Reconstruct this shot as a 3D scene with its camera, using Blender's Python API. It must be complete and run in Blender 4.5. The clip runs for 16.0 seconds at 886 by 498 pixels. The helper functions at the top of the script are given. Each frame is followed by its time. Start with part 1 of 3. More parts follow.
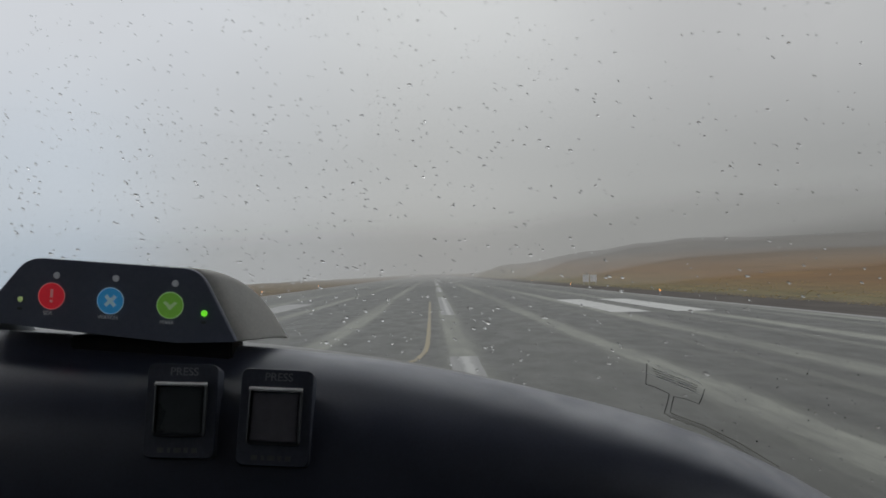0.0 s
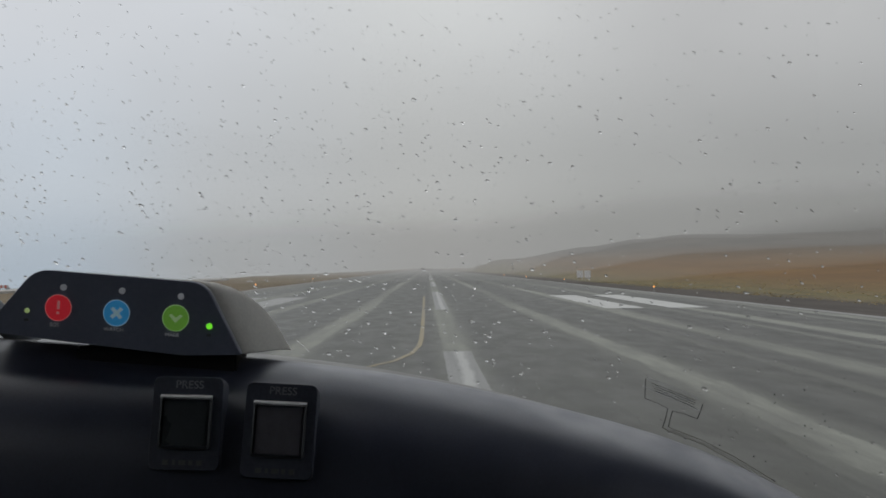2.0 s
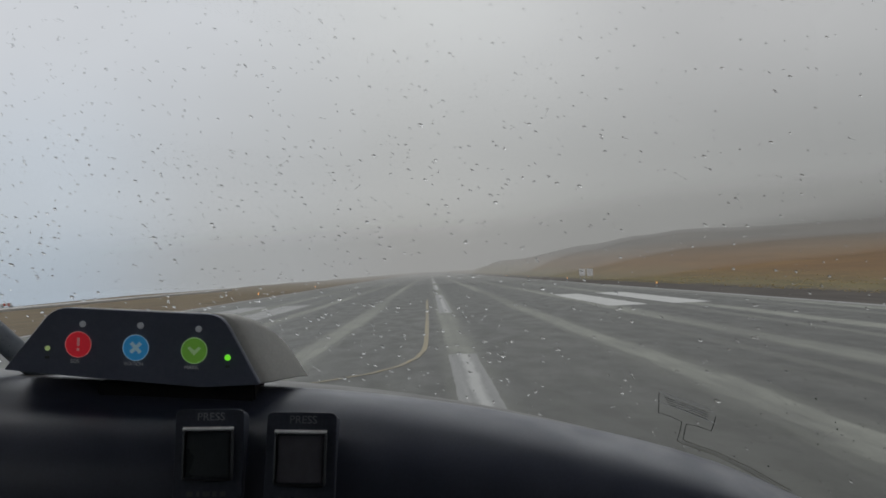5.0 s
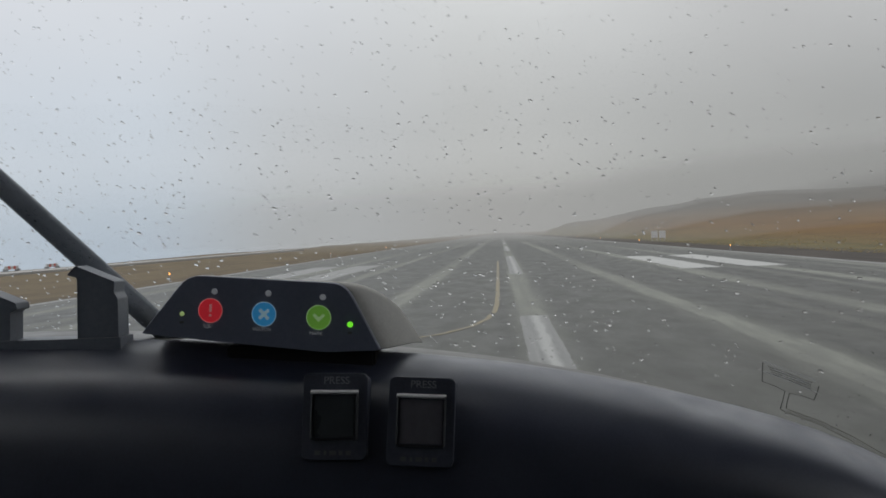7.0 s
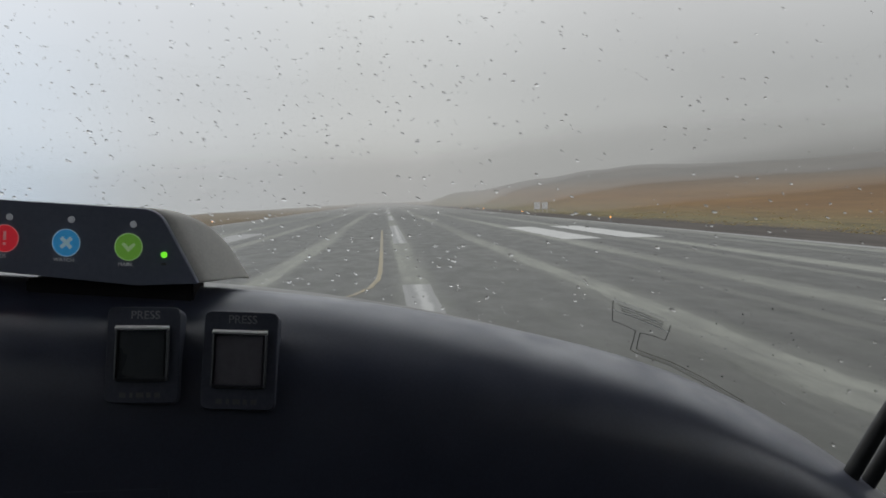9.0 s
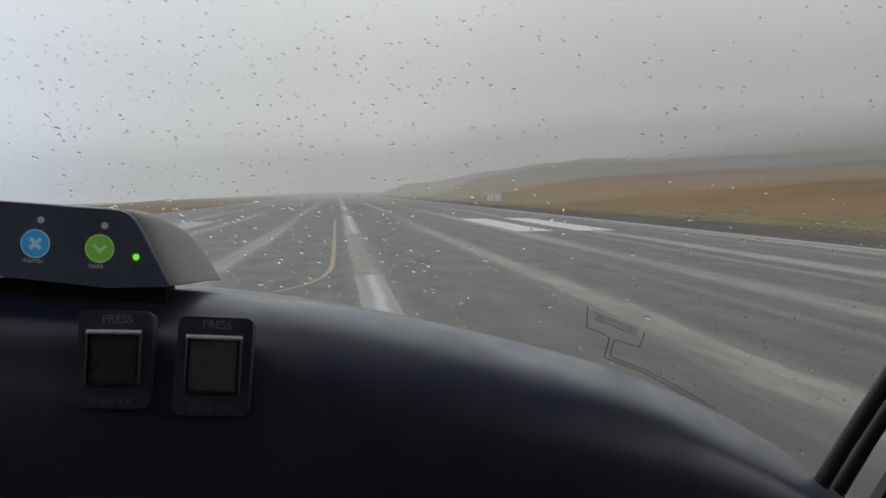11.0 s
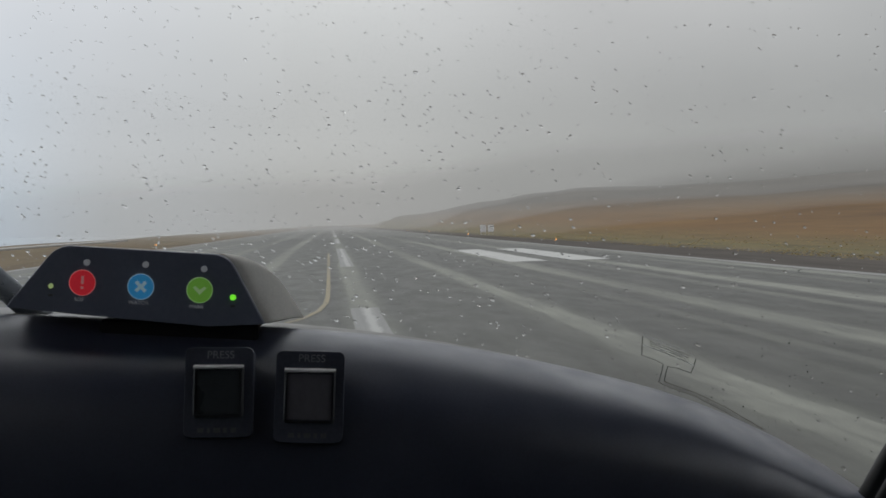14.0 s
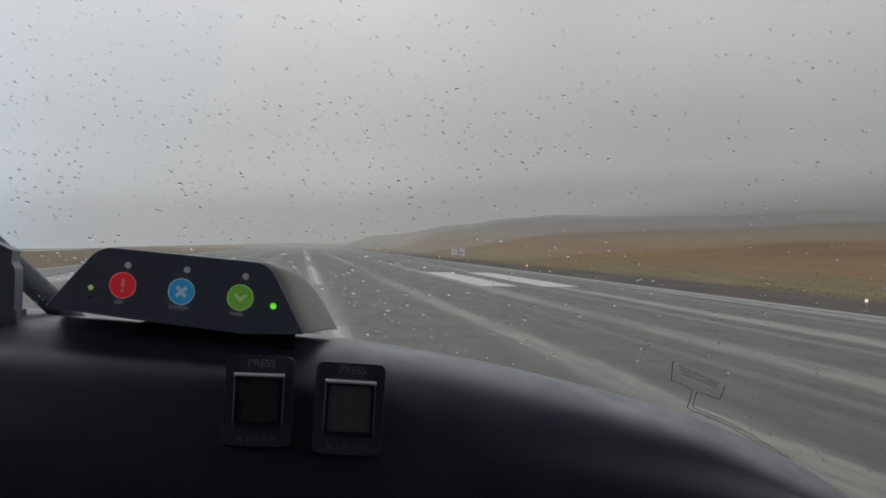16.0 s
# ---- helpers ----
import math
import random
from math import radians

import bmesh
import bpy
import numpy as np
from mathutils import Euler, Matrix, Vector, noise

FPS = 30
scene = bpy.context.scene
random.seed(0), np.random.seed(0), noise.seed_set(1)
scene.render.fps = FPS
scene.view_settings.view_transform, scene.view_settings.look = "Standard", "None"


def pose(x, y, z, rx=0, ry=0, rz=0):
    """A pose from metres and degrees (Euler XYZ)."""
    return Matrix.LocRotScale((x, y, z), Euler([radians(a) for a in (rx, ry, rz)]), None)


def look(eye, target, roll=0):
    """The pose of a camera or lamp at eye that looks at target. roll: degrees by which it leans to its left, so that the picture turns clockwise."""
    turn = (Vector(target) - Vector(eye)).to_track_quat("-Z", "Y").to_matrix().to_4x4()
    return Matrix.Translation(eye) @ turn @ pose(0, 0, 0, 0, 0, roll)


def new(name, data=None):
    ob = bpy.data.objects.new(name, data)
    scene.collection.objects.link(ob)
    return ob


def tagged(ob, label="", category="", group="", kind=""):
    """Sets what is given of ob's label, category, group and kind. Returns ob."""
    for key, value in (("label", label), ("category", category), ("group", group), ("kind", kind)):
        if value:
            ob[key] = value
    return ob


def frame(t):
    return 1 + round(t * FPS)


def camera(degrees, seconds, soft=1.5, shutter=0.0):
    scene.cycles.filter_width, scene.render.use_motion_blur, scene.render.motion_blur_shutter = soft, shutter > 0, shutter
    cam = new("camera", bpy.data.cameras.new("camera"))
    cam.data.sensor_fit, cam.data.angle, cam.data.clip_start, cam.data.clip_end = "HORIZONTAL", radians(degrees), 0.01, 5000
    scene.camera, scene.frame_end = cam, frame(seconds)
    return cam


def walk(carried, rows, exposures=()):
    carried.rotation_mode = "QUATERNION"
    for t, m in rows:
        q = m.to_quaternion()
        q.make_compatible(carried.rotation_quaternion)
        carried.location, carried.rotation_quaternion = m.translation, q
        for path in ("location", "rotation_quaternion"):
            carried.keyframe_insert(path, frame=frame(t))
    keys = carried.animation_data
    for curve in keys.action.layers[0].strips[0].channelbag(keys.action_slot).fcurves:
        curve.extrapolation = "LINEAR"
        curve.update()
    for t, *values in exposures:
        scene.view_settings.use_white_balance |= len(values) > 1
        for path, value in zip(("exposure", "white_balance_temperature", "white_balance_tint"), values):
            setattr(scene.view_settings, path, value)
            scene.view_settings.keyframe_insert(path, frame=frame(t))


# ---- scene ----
# ---- camera: hand-held in the cabin, eye about 1.75 m over the runway ----
cam = camera(42.2, 16.0, soft=1.75)
PATH = [
    (0.0, pose(0.0206, -0.0118, 1.7337, 91.236, 1.032, -0.489)),
    (0.5, pose(0.0243, -0.0224, 1.7424, 90.806, 1.215, -0.568)),
    (1.0, pose(0.0213, -0.0180, 1.7565, 90.860, 1.453, -0.690)),
    (1.5, pose(0.0077, -0.0285, 1.7463, 90.958, 1.061, -0.555)),
    (2.0, pose(0.0172, -0.0170, 1.7421, 90.952, 0.488, -0.773)),
    (2.5, pose(0.0206, -0.0207, 1.7397, 91.044, 0.540, -0.614)),
    (3.0, pose(0.0134, -0.0187, 1.7550, 91.212, 0.865, -0.392)),
    (5.5, pose(0.0130, -0.0282, 1.7468, 91.015, 3.077, -0.216)),
    (6.0, pose(0.0076, -0.0525, 1.7296, 89.014, 3.764, 3.187)),
    (6.5, pose(-0.0062, -0.0436, 1.7193, 88.027, 2.635, 3.739)),
    (7.0, pose(-0.0045, -0.0433, 1.7562, 89.292, 2.114, 2.852)),
    (7.5, pose(0.0007, -0.0047, 1.7589, 89.295, 2.136, -1.856)),
    (8.0, pose(0.0182, 0.0089, 1.7566, 89.293, 2.077, -3.147)),
    (8.5, pose(0.0261, 0.0123, 1.7526, 89.315, 2.244, -2.667)),
    (9.0, pose(0.0154, -0.0037, 1.7378, 87.600, 1.409, -2.896)),
    (11.5, pose(0.0006, 0.0015, 1.7490, 87.094, 0.547, -6.020)),
    (12.0, pose(-0.0148, -0.0069, 1.7648, 87.306, 0.686, -6.831)),
    (12.5, pose(-0.0212, -0.0228, 1.7726, 88.285, 1.853, -6.527)),
    (13.0, pose(-0.0269, -0.0193, 1.7634, 88.398, 2.236, -6.486)),
    (13.5, pose(-0.0231, -0.0373, 1.7580, 88.461, 2.121, -5.776)),
    (14.0, pose(-0.0288, -0.0332, 1.7481, 88.666, 1.514, -5.590)),
    (14.5, pose(-0.0343, -0.0181, 1.7470, 88.776, 0.575, -5.349)),
    (15.0, pose(-0.0405, -0.0269, 1.7570, 89.519, 0.111, -6.469)),
    (15.5, pose(-0.0496, -0.0293, 1.7553, 89.690, -0.277, -6.475)),
    (16.0, pose(-0.0580, -0.0304, 1.7458, 89.767, -0.790, -7.026)),
]
EXPOSURE = [(0.0, -0.03), (3.0, -0.03), (5.5, -0.09), (6.0, -0.01), (6.5, 0.25), (7.0, 0.10), (7.5, 0.0), (8.5, 0.02), (9.0, 0.26), (11.5, 0.24), (12.0, 0.22), (12.5, 0.16), (13.0, 0.12), (14.0, 0.10), (16.0, 0.06)]
walk(cam, PATH, EXPOSURE)

# ---- light: low overcast sky, brightest on the sea side ----
world = bpy.data.worlds.new("overcast")
world.use_nodes = True
scene.world = world


def node(nt, kind, **values):
    n = nt.nodes.new(kind)
    for key, value in values.items():
        n.inputs[key].default_value = value
    return n


def link(nt, a, b):
    nt.links.new(a, b)


def maths(nt, op, a, b=None, clamp=False):
    n = nt.nodes.new("ShaderNodeMath")
    n.operation, n.use_clamp = op, clamp
    for i, v in enumerate((a, b)):
        if v is None:
            continue
        if isinstance(v, (int, float)):
            n.inputs[i].default_value = v
        else:
            link(nt, v, n.inputs[i])
    return n.outputs[0]


def ramp(nt, fac, stops, smooth=False):
    n = nt.nodes.new("ShaderNodeValToRGB")
    n.color_ramp.interpolation = "EASE" if smooth else "LINEAR"
    e = n.color_ramp.elements
    while len(e) < len(stops):
        e.new(0.5)
    for el, (p, c) in zip(e, stops):
        el.position = p
        el.color = (*c, 1) if isinstance(c, tuple) else (c, c, c, 1)
    link(nt, fac, n.inputs[0])
    return n.outputs[0]


def mix(nt, fac, a, b, blend="MIX"):
    n = nt.nodes.new("ShaderNodeMix")
    n.data_type, n.blend_type = "RGBA", blend
    for i, v in ((0, fac), (6, a), (7, b)):
        if isinstance(v, tuple):
            n.inputs[i].default_value = (*v, 1)
        elif isinstance(v, (int, float)):
            n.inputs[i].default_value = v
        else:
            link(nt, v, n.inputs[i])
    return n.outputs[2]


def noise_tex(nt, vec, scale, detail=4, rough=0.55):
    n = node(nt, "ShaderNodeTexNoise", Scale=scale, Detail=detail, Roughness=rough)
    link(nt, vec, n.inputs["Vector"])
    return n.outputs["Fac"]


def stretched(nt, vec, sx, sy, sz):
    n = nt.nodes.new("ShaderNodeMapping")
    n.inputs["Scale"].default_value = (sx, sy, sz)
    link(nt, vec, n.inputs["Vector"])
    return n.outputs["Vector"]


wn = world.node_tree
wn.nodes.clear()
coord = wn.nodes.new("ShaderNodeTexCoord")
sep = wn.nodes.new("ShaderNodeSeparateXYZ")
link(wn, coord.outputs["Generated"], sep.inputs[0])
side = maths(wn, "ADD", maths(wn, "MULTIPLY", sep.outputs["X"], 0.9), 0.5, True)
low = ramp(wn, side, [(0.0, (0.42, 0.490, 0.570)), (0.22, (0.39, 0.455, 0.53)), (0.36, (0.362, 0.374, 0.384)), (0.50, (0.318, 0.317, 0.311)),
                      (0.66, (0.252, 0.254, 0.246)), (0.85, (0.195, 0.196, 0.190)), (1.0, (0.19, 0.19, 0.186))], True)
high = ramp(wn, side, [(0.0, (0.645, 0.663, 0.706)), (0.30, (0.632, 0.650, 0.680)), (0.50, (0.640, 0.648, 0.646)), (0.72, (0.530, 0.530, 0.530)), (1.0, (0.45, 0.455, 0.455))], True)
rise = ramp(wn, maths(wn, "MULTIPLY", sep.outputs["Z"], 4.4, True), [(0.0, 0.0), (0.35, 0.45), (1.0, 1.0)], True)
veil = mix(wn, rise, low, high)
cloud = noise_tex(wn, stretched(wn, coord.outputs["Generated"], 1.0, 1.0, 1.6), 3.0, 5, 0.5)
veil = mix(wn, 1.0, veil, ramp(wn, cloud, [(0.25, 0.93), (0.75, 1.07)]), "MULTIPLY")
zenith = mix(wn, ramp(wn, sep.outputs["Z"], [(0.21, 0.0), (0.60, 1.0)], True), veil, (1.06, 1.09, 1.12))
sky = wn.nodes.new("ShaderNodeTexSky")
sky.sky_type, sky.sun_disc = "NISHITA", False
sky.sun_elevation, sky.sun_rotation = radians(38), radians(-60)
both = mix(wn, 0.004, zenith, sky.outputs[0], "ADD")
back = node(wn, "ShaderNodeBackground", Strength=1.0)
link(wn, both, back.inputs["Color"])
link(wn, back.outputs[0], wn.nodes.new("ShaderNodeOutputWorld").inputs["Surface"])

sun = new("sun", bpy.data.lights.new("sun", "SUN"))
sun.data.energy, sun.data.angle, sun.data.color = 0.6, radians(40), (1.0, 0.97, 0.93)
sun.matrix_world = look((-40, 20, 50), (0, 0, 0))


# ---- materials ----
def material(name):
    m = bpy.data.materials.new(name)
    m.use_nodes = True
    nt = m.node_tree
    return m, nt, nt.nodes["Principled BSDF"], nt.nodes["Material Output"]


def bump(nt, bsdf, height, strength, distance):
    n = node(nt, "ShaderNodeBump", Strength=strength, Distance=distance)
    link(nt, height, n.inputs["Height"])
    link(nt, n.outputs[0], bsdf.inputs["Normal"])


def position(nt):
    return nt.nodes.new("ShaderNodeNewGeometry").outputs["Position"]


def plain(name, colour, rough, grain=400.0, vary=0.25, metal=0.0, relief=0.15, depth=0.0004, spec=0.5):
    """A worn solid colour: fine grain and broad smudges."""
    m, nt, b, _ = material(name)
    p = position(nt)
    fine, broad = noise_tex(nt, p, grain, 3), noise_tex(nt, p, grain / 14, 4)
    tone = maths(nt, "ADD", maths(nt, "MULTIPLY", fine, 0.5), maths(nt, "MULTIPLY", broad, 0.5))
    lo, hi = tuple(c * (1 - vary) for c in colour), tuple(min(1, c * (1 + vary)) for c in colour)
    link(nt, ramp(nt, tone, [(0.3, lo), (0.7, hi)]), b.inputs["Base Color"])
    link(nt, ramp(nt, broad, [(0.3, max(0.02, rough - 0.08)), (0.7, min(1.0, rough + 0.08))]), b.inputs["Roughness"])
    b.inputs["Metallic"].default_value = metal
    b.inputs["Specular IOR Level"].default_value = spec
    bump(nt, b, fine, relief, depth)
    return m


def glow_print(name, colour, strength):
    """A print with a faint glow added, as if lit from behind."""
    m = plain(name, colour, 0.5, 500, 0.08)
    b = m.node_tree.nodes["Principled BSDF"]
    b.inputs["Emission Color"].default_value = (*colour, 1)
    b.inputs["Emission Strength"].default_value = strength
    return m


def glow(name, colour, strength):
    m, nt, b, _ = material(name)
    b.inputs["Base Color"].default_value = (*colour, 1)
    b.inputs["Emission Color"].default_value = (*colour, 1)
    b.inputs["Emission Strength"].default_value = strength
    return m


DASH = plain("black_grained_vinyl", (0.040, 0.048, 0.078), 0.38, 900, 0.25, relief=0.06, depth=0.0002, spec=0.85)
sheen = DASH.node_tree.nodes["Principled BSDF"].inputs
sheen["Sheen Weight"].default_value, sheen["Sheen Roughness"].default_value, sheen["Sheen Tint"].default_value = 0.18, 0.40, (0.80, 0.85, 1.0, 1)
sheen["IOR"].default_value = 1.62
LEDGE = plain("satin_ledge_vinyl", (0.075, 0.072, 0.062), 0.42, 900, 0.2, relief=0.08, depth=0.0002, spec=0.9)
PANEL = plain("black_panel_paint", (0.045, 0.051, 0.070), 0.5, 700, 0.3, spec=0.4)
FACE = plain("dark_keypad_film", (0.19, 0.215, 0.285), 0.42, 600, 0.12, relief=0.05)
PLATE = plain("satin_plate_paint", (0.062, 0.071, 0.098), 0.42, 700, 0.3, spec=0.55)
HOUSING = plain("grey_moulded_plastic", (0.66, 0.645, 0.60), 0.55, 800, 0.12)
CRADLE = plain("slate_grey_plastic", (0.20, 0.225, 0.265), 0.5, 500, 0.15)
RUBBER = plain("dark_rubber", (0.010, 0.010, 0.011), 0.8, 600, 0.2)
BRACE = plain("black_brace_paint", (0.016, 0.018, 0.019), 0.5, 300, 0.2)
TUBE = plain("dark_grey_painted_tube", (0.25, 0.285, 0.335), 0.45, 300, 0.2)
COWL = plain("dark_cowling_paint", (0.045, 0.047, 0.05), 0.6, 30, 0.2)
DOOR = plain("dark_green_trim", (0.010, 0.016, 0.014), 0.6, 300, 0.2)
LINING = plain("grey_cabin_lining", (0.034, 0.037, 0.044), 0.85, 60, 0.25)
RIM_SHINE = plain("painted_rim_highlight", (0.85, 0.86, 0.87), 0.3, 500, 0.12, relief=0.05)
DULL = plain("worn_dark_bezel", (0.085, 0.09, 0.10), 0.45, 500, 0.25, metal=0.3)
LENS_DARK = plain("unlit_black_lens", (0.045, 0.054, 0.060), 0.25, 300, 0.2, relief=0.0)
LENS_GREY = plain("unlit_smoked_lens", (0.135, 0.132, 0.150), 0.4, 300, 0.2, relief=0.0)
RED = glow_print("red_button_print", (0.78, 0.035, 0.055), 0.21)
BLUE = glow_print("blue_button_print", (0.055, 0.37, 0.74), 0.17)
GREEN = glow_print("green_button_print", (0.22, 0.53, 0.075), 0.17)
# glow added to brighten the legends and the film's pale lines
PRINT = glow_print("pale_grey_print", (0.52, 0.54, 0.57), 0.12)
LEGEND = plain("worn_white_legend", (0.31, 0.32, 0.35), 0.6, 900, 0.35)
CARD = plain("soft_white_lettering", (0.45, 0.45, 0.46), 0.6)
TAIL = plain("brown_cable_film", (0.22, 0.20, 0.16), 0.6, 500, 0.2)
DIMPRINT = plain("faded_grey_print", (0.115, 0.118, 0.126), 0.55, 500, 0.25)
ICON_R = glow_print("pale_red_icon", (0.85, 0.36, 0.36), 0.13)
ICON_B = glow_print("pale_blue_icon", (0.55, 0.78, 0.9), 0.13)
ICON_G = glow_print("pale_green_icon", (0.55, 0.8, 0.42), 0.13)
# glow added to brighten the dots
DOT = glow_print("grey_sensor_dot", (0.42, 0.44, 0.48), 0.15)
LED_ON = glow("green_led", (0.16, 0.75, 0.03), 0.85)
LED_DIM = glow("dim_led", (0.42, 0.55, 0.22), 0.35)
LAMP_ON = glow("amber_runway_lamp", (1.0, 0.42, 0.10), 1.6)
LAMP_WHITE = glow("white_runway_lamp", (1.0, 0.95, 0.75), 0.4)
NEEDLE = plain("orange_pointer", (0.85, 0.22, 0.08), 0.5)
TICK = plain("blue_grey_scale", (0.32, 0.40, 0.52), 0.5)
GALV = plain("galvanised_metal", (0.28, 0.29, 0.30), 0.5, 30, 0.2, metal=0.5)
SIGN = plain("white_sign_board", (0.5, 0.49, 0.49), 0.6, 4, 0.08)
REDPAINT = plain("red_barrier_paint", (0.42, 0.10, 0.08), 0.6, 4, 0.15)


def glass_material():
    m, nt, b, out = material("clear_acrylic")
    nt.nodes.remove(b)
    clear, gloss = nt.nodes.new("ShaderNodeBsdfTransparent"), node(nt, "ShaderNodeBsdfGlossy", Roughness=0.02)
    clear.inputs["Color"].default_value = (0.965, 0.97, 0.97, 1)
    fres = node(nt, "ShaderNodeFresnel", IOR=1.25)
    mx = nt.nodes.new("ShaderNodeMixShader")
    link(nt, fres.outputs[0], mx.inputs[0])
    link(nt, clear.outputs[0], mx.inputs[1])
    link(nt, gloss.outputs[0], mx.inputs[2])
    link(nt, mx.outputs[0], out.inputs["Surface"])
    return m


def water_material():
    m, nt, b, out = material("rain_water")
    nt.nodes.remove(b)
    g = node(nt, "ShaderNodeBsdfGlass", Roughness=0.0, IOR=1.33)
    link(nt, g.outputs[0], out.inputs["Surface"])
    return m


GLASS, WATER = glass_material(), water_material()
LANE, CENTRE = 3.4, 0.62     # paving lanes and where the centreline lies


def asphalt_material():
    """Wet asphalt: lanes with pale worn bands along their joints, finer streaks between, a film of water that shines."""
    m, nt, b, _ = material("wet_asphalt")
    p = position(nt)
    xyz = nt.nodes.new("ShaderNodeSeparateXYZ")
    link(nt, p, xyz.inputs[0])
    wob = maths(nt, "MULTIPLY", maths(nt, "SUBTRACT", noise_tex(nt, stretched(nt, p, 0.5, 0.03, 1), 1.0, 4), 0.5), 0.9)
    frayed = maths(nt, "MULTIPLY", maths(nt, "SUBTRACT", noise_tex(nt, stretched(nt, p, 6.0, 0.55, 1), 1.0, 6, 0.7), 0.5), 0.62)
    x = maths(nt, "ADD", xyz.outputs["X"], maths(nt, "ADD", wob, frayed))
    lane = maths(nt, "PINGPONG", maths(nt, "ADD", x, LANE * 20 - CENTRE), LANE / 2)
    joint = ramp(nt, lane, [(0.0, 0.75), (0.06, 0.95), (0.12, 1.0), (0.24, 0.9), (0.34, 0.35), (0.60, 0.0)], True)
    half = maths(nt, "PINGPONG", maths(nt, "ADD", x, LANE * 20.36 - CENTRE), LANE / 2)
    between = maths(nt, "MULTIPLY", ramp(nt, half, [(0.0, 0.50), (0.10, 0.55), (0.26, 0.0)], True), ramp(nt, maths(nt, "MULTIPLY", maths(nt, "ABSOLUTE", xyz.outputs["X"]), 0.1), [(0.45, 0.15), (0.75, 1.0)]))
    streak = noise_tex(nt, stretched(nt, p, 3.4, 0.014, 1), 1.0, 7, 0.66)
    broad = noise_tex(nt, stretched(nt, p, 0.45, 0.008, 1), 1.0, 4)
    blotch = noise_tex(nt, stretched(nt, p, 0.8, 0.16, 1), 1.0, 5)
    patch = noise_tex(nt, stretched(nt, p, 1.6, 0.45, 1), 1.0, 6, 0.62)
    grain = noise_tex(nt, p, 60, 3)
    bands = maths(nt, "MAXIMUM", joint, between)
    amount = maths(nt, "MULTIPLY", bands, ramp(nt, noise_tex(nt, stretched(nt, p, 0.3, 0.02, 1), 1.0, 3), [(0.34, 0.45), (0.55, 1.0)]))
    amount = maths(nt, "MULTIPLY", amount, ramp(nt, patch, [(0.34, 0.45), (0.60, 1.12)]))
    amount = maths(nt, "ADD", amount, maths(nt, "MULTIPLY", ramp(nt, streak, [(0.48, 0.0), (0.74, 1.0)]), 0.22), True)
    base = ramp(nt, maths(nt, "ADD", maths(nt, "MULTIPLY", broad, 0.6), maths(nt, "MULTIPLY", blotch, 0.4)), [(0.3, (0.0105, 0.0112, 0.0078)), (0.7, (0.0215, 0.0225, 0.0152))])
    base = mix(nt, amount, base, (0.165, 0.168, 0.145))
    base = mix(nt, 1.0, base, ramp(nt, grain, [(0.3, 0.75), (0.7, 1.25)]), "MULTIPLY")
    link(nt, base, b.inputs["Base Color"])
    link(nt, ramp(nt, maths(nt, "ADD", maths(nt, "MULTIPLY", patch, 0.5), maths(nt, "MULTIPLY", amount, 0.35)), [(0.2, 0.42), (0.7, 0.72)]), b.inputs["Roughness"])
    b.inputs["Specular IOR Level"].default_value = 0.22
    bump(nt, b, maths(nt, "ADD", grain, maths(nt, "MULTIPLY", patch, 0.8)), 0.35, 0.004)
    return m


def paint_material(name, colour, wear):
    """Worn road paint, with tyre-dark streaks where it has gone."""
    m, nt, b, _ = material(name)
    p = position(nt)
    lines = noise_tex(nt, stretched(nt, p, 9.0, 0.10, 1), 1.0, 5, 0.6)
    specks = noise_tex(nt, p, 14, 4)
    gone = maths(nt, "ADD", maths(nt, "MULTIPLY", lines, 0.65), maths(nt, "MULTIPLY", specks, 0.35))
    link(nt, mix(nt, ramp(nt, gone, [(0.30 + wear, 0.85), (0.62 + wear, 0.05)]), colour, (0.07, 0.07, 0.069)), b.inputs["Base Color"])
    b.inputs["Roughness"].default_value = 0.5
    bump(nt, b, specks, 0.3, 0.003)
    return m


def dash_material():
    """Centreline paint worn thin by tyres, with a brighter ragged core that has lasted."""
    m, nt, b, _ = material("worn_centreline_paint")
    p = position(nt)
    xyz = nt.nodes.new("ShaderNodeSeparateXYZ")
    link(nt, p, xyz.inputs[0])
    lines = noise_tex(nt, stretched(nt, p, 9.0, 0.10, 1), 1.0, 5, 0.6)
    specks = noise_tex(nt, p, 14, 4)
    ragged = maths(nt, "MULTIPLY", maths(nt, "SUBTRACT", noise_tex(nt, stretched(nt, p, 3.0, 0.5, 1), 1.0, 5, 0.65), 0.5), 0.30)
    off = maths(nt, "ABSOLUTE", maths(nt, "ADD", maths(nt, "SUBTRACT", xyz.outputs["X"], CENTRE + 0.04), ragged))
    core = ramp(nt, off, [(0.05, 1.0), (0.13, 0.0)])
    thin = mix(nt, ramp(nt, maths(nt, "ADD", maths(nt, "MULTIPLY", lines, 0.6), maths(nt, "MULTIPLY", specks, 0.4)), [(0.32, 0.9), (0.62, 0.15)]), (0.155, 0.155, 0.147), (0.055, 0.055, 0.054))
    link(nt, mix(nt, core, thin, (0.22, 0.22, 0.209)), b.inputs["Base Color"])
    b.inputs["Roughness"].default_value = 0.5
    bump(nt, b, specks, 0.3, 0.003)
    return m


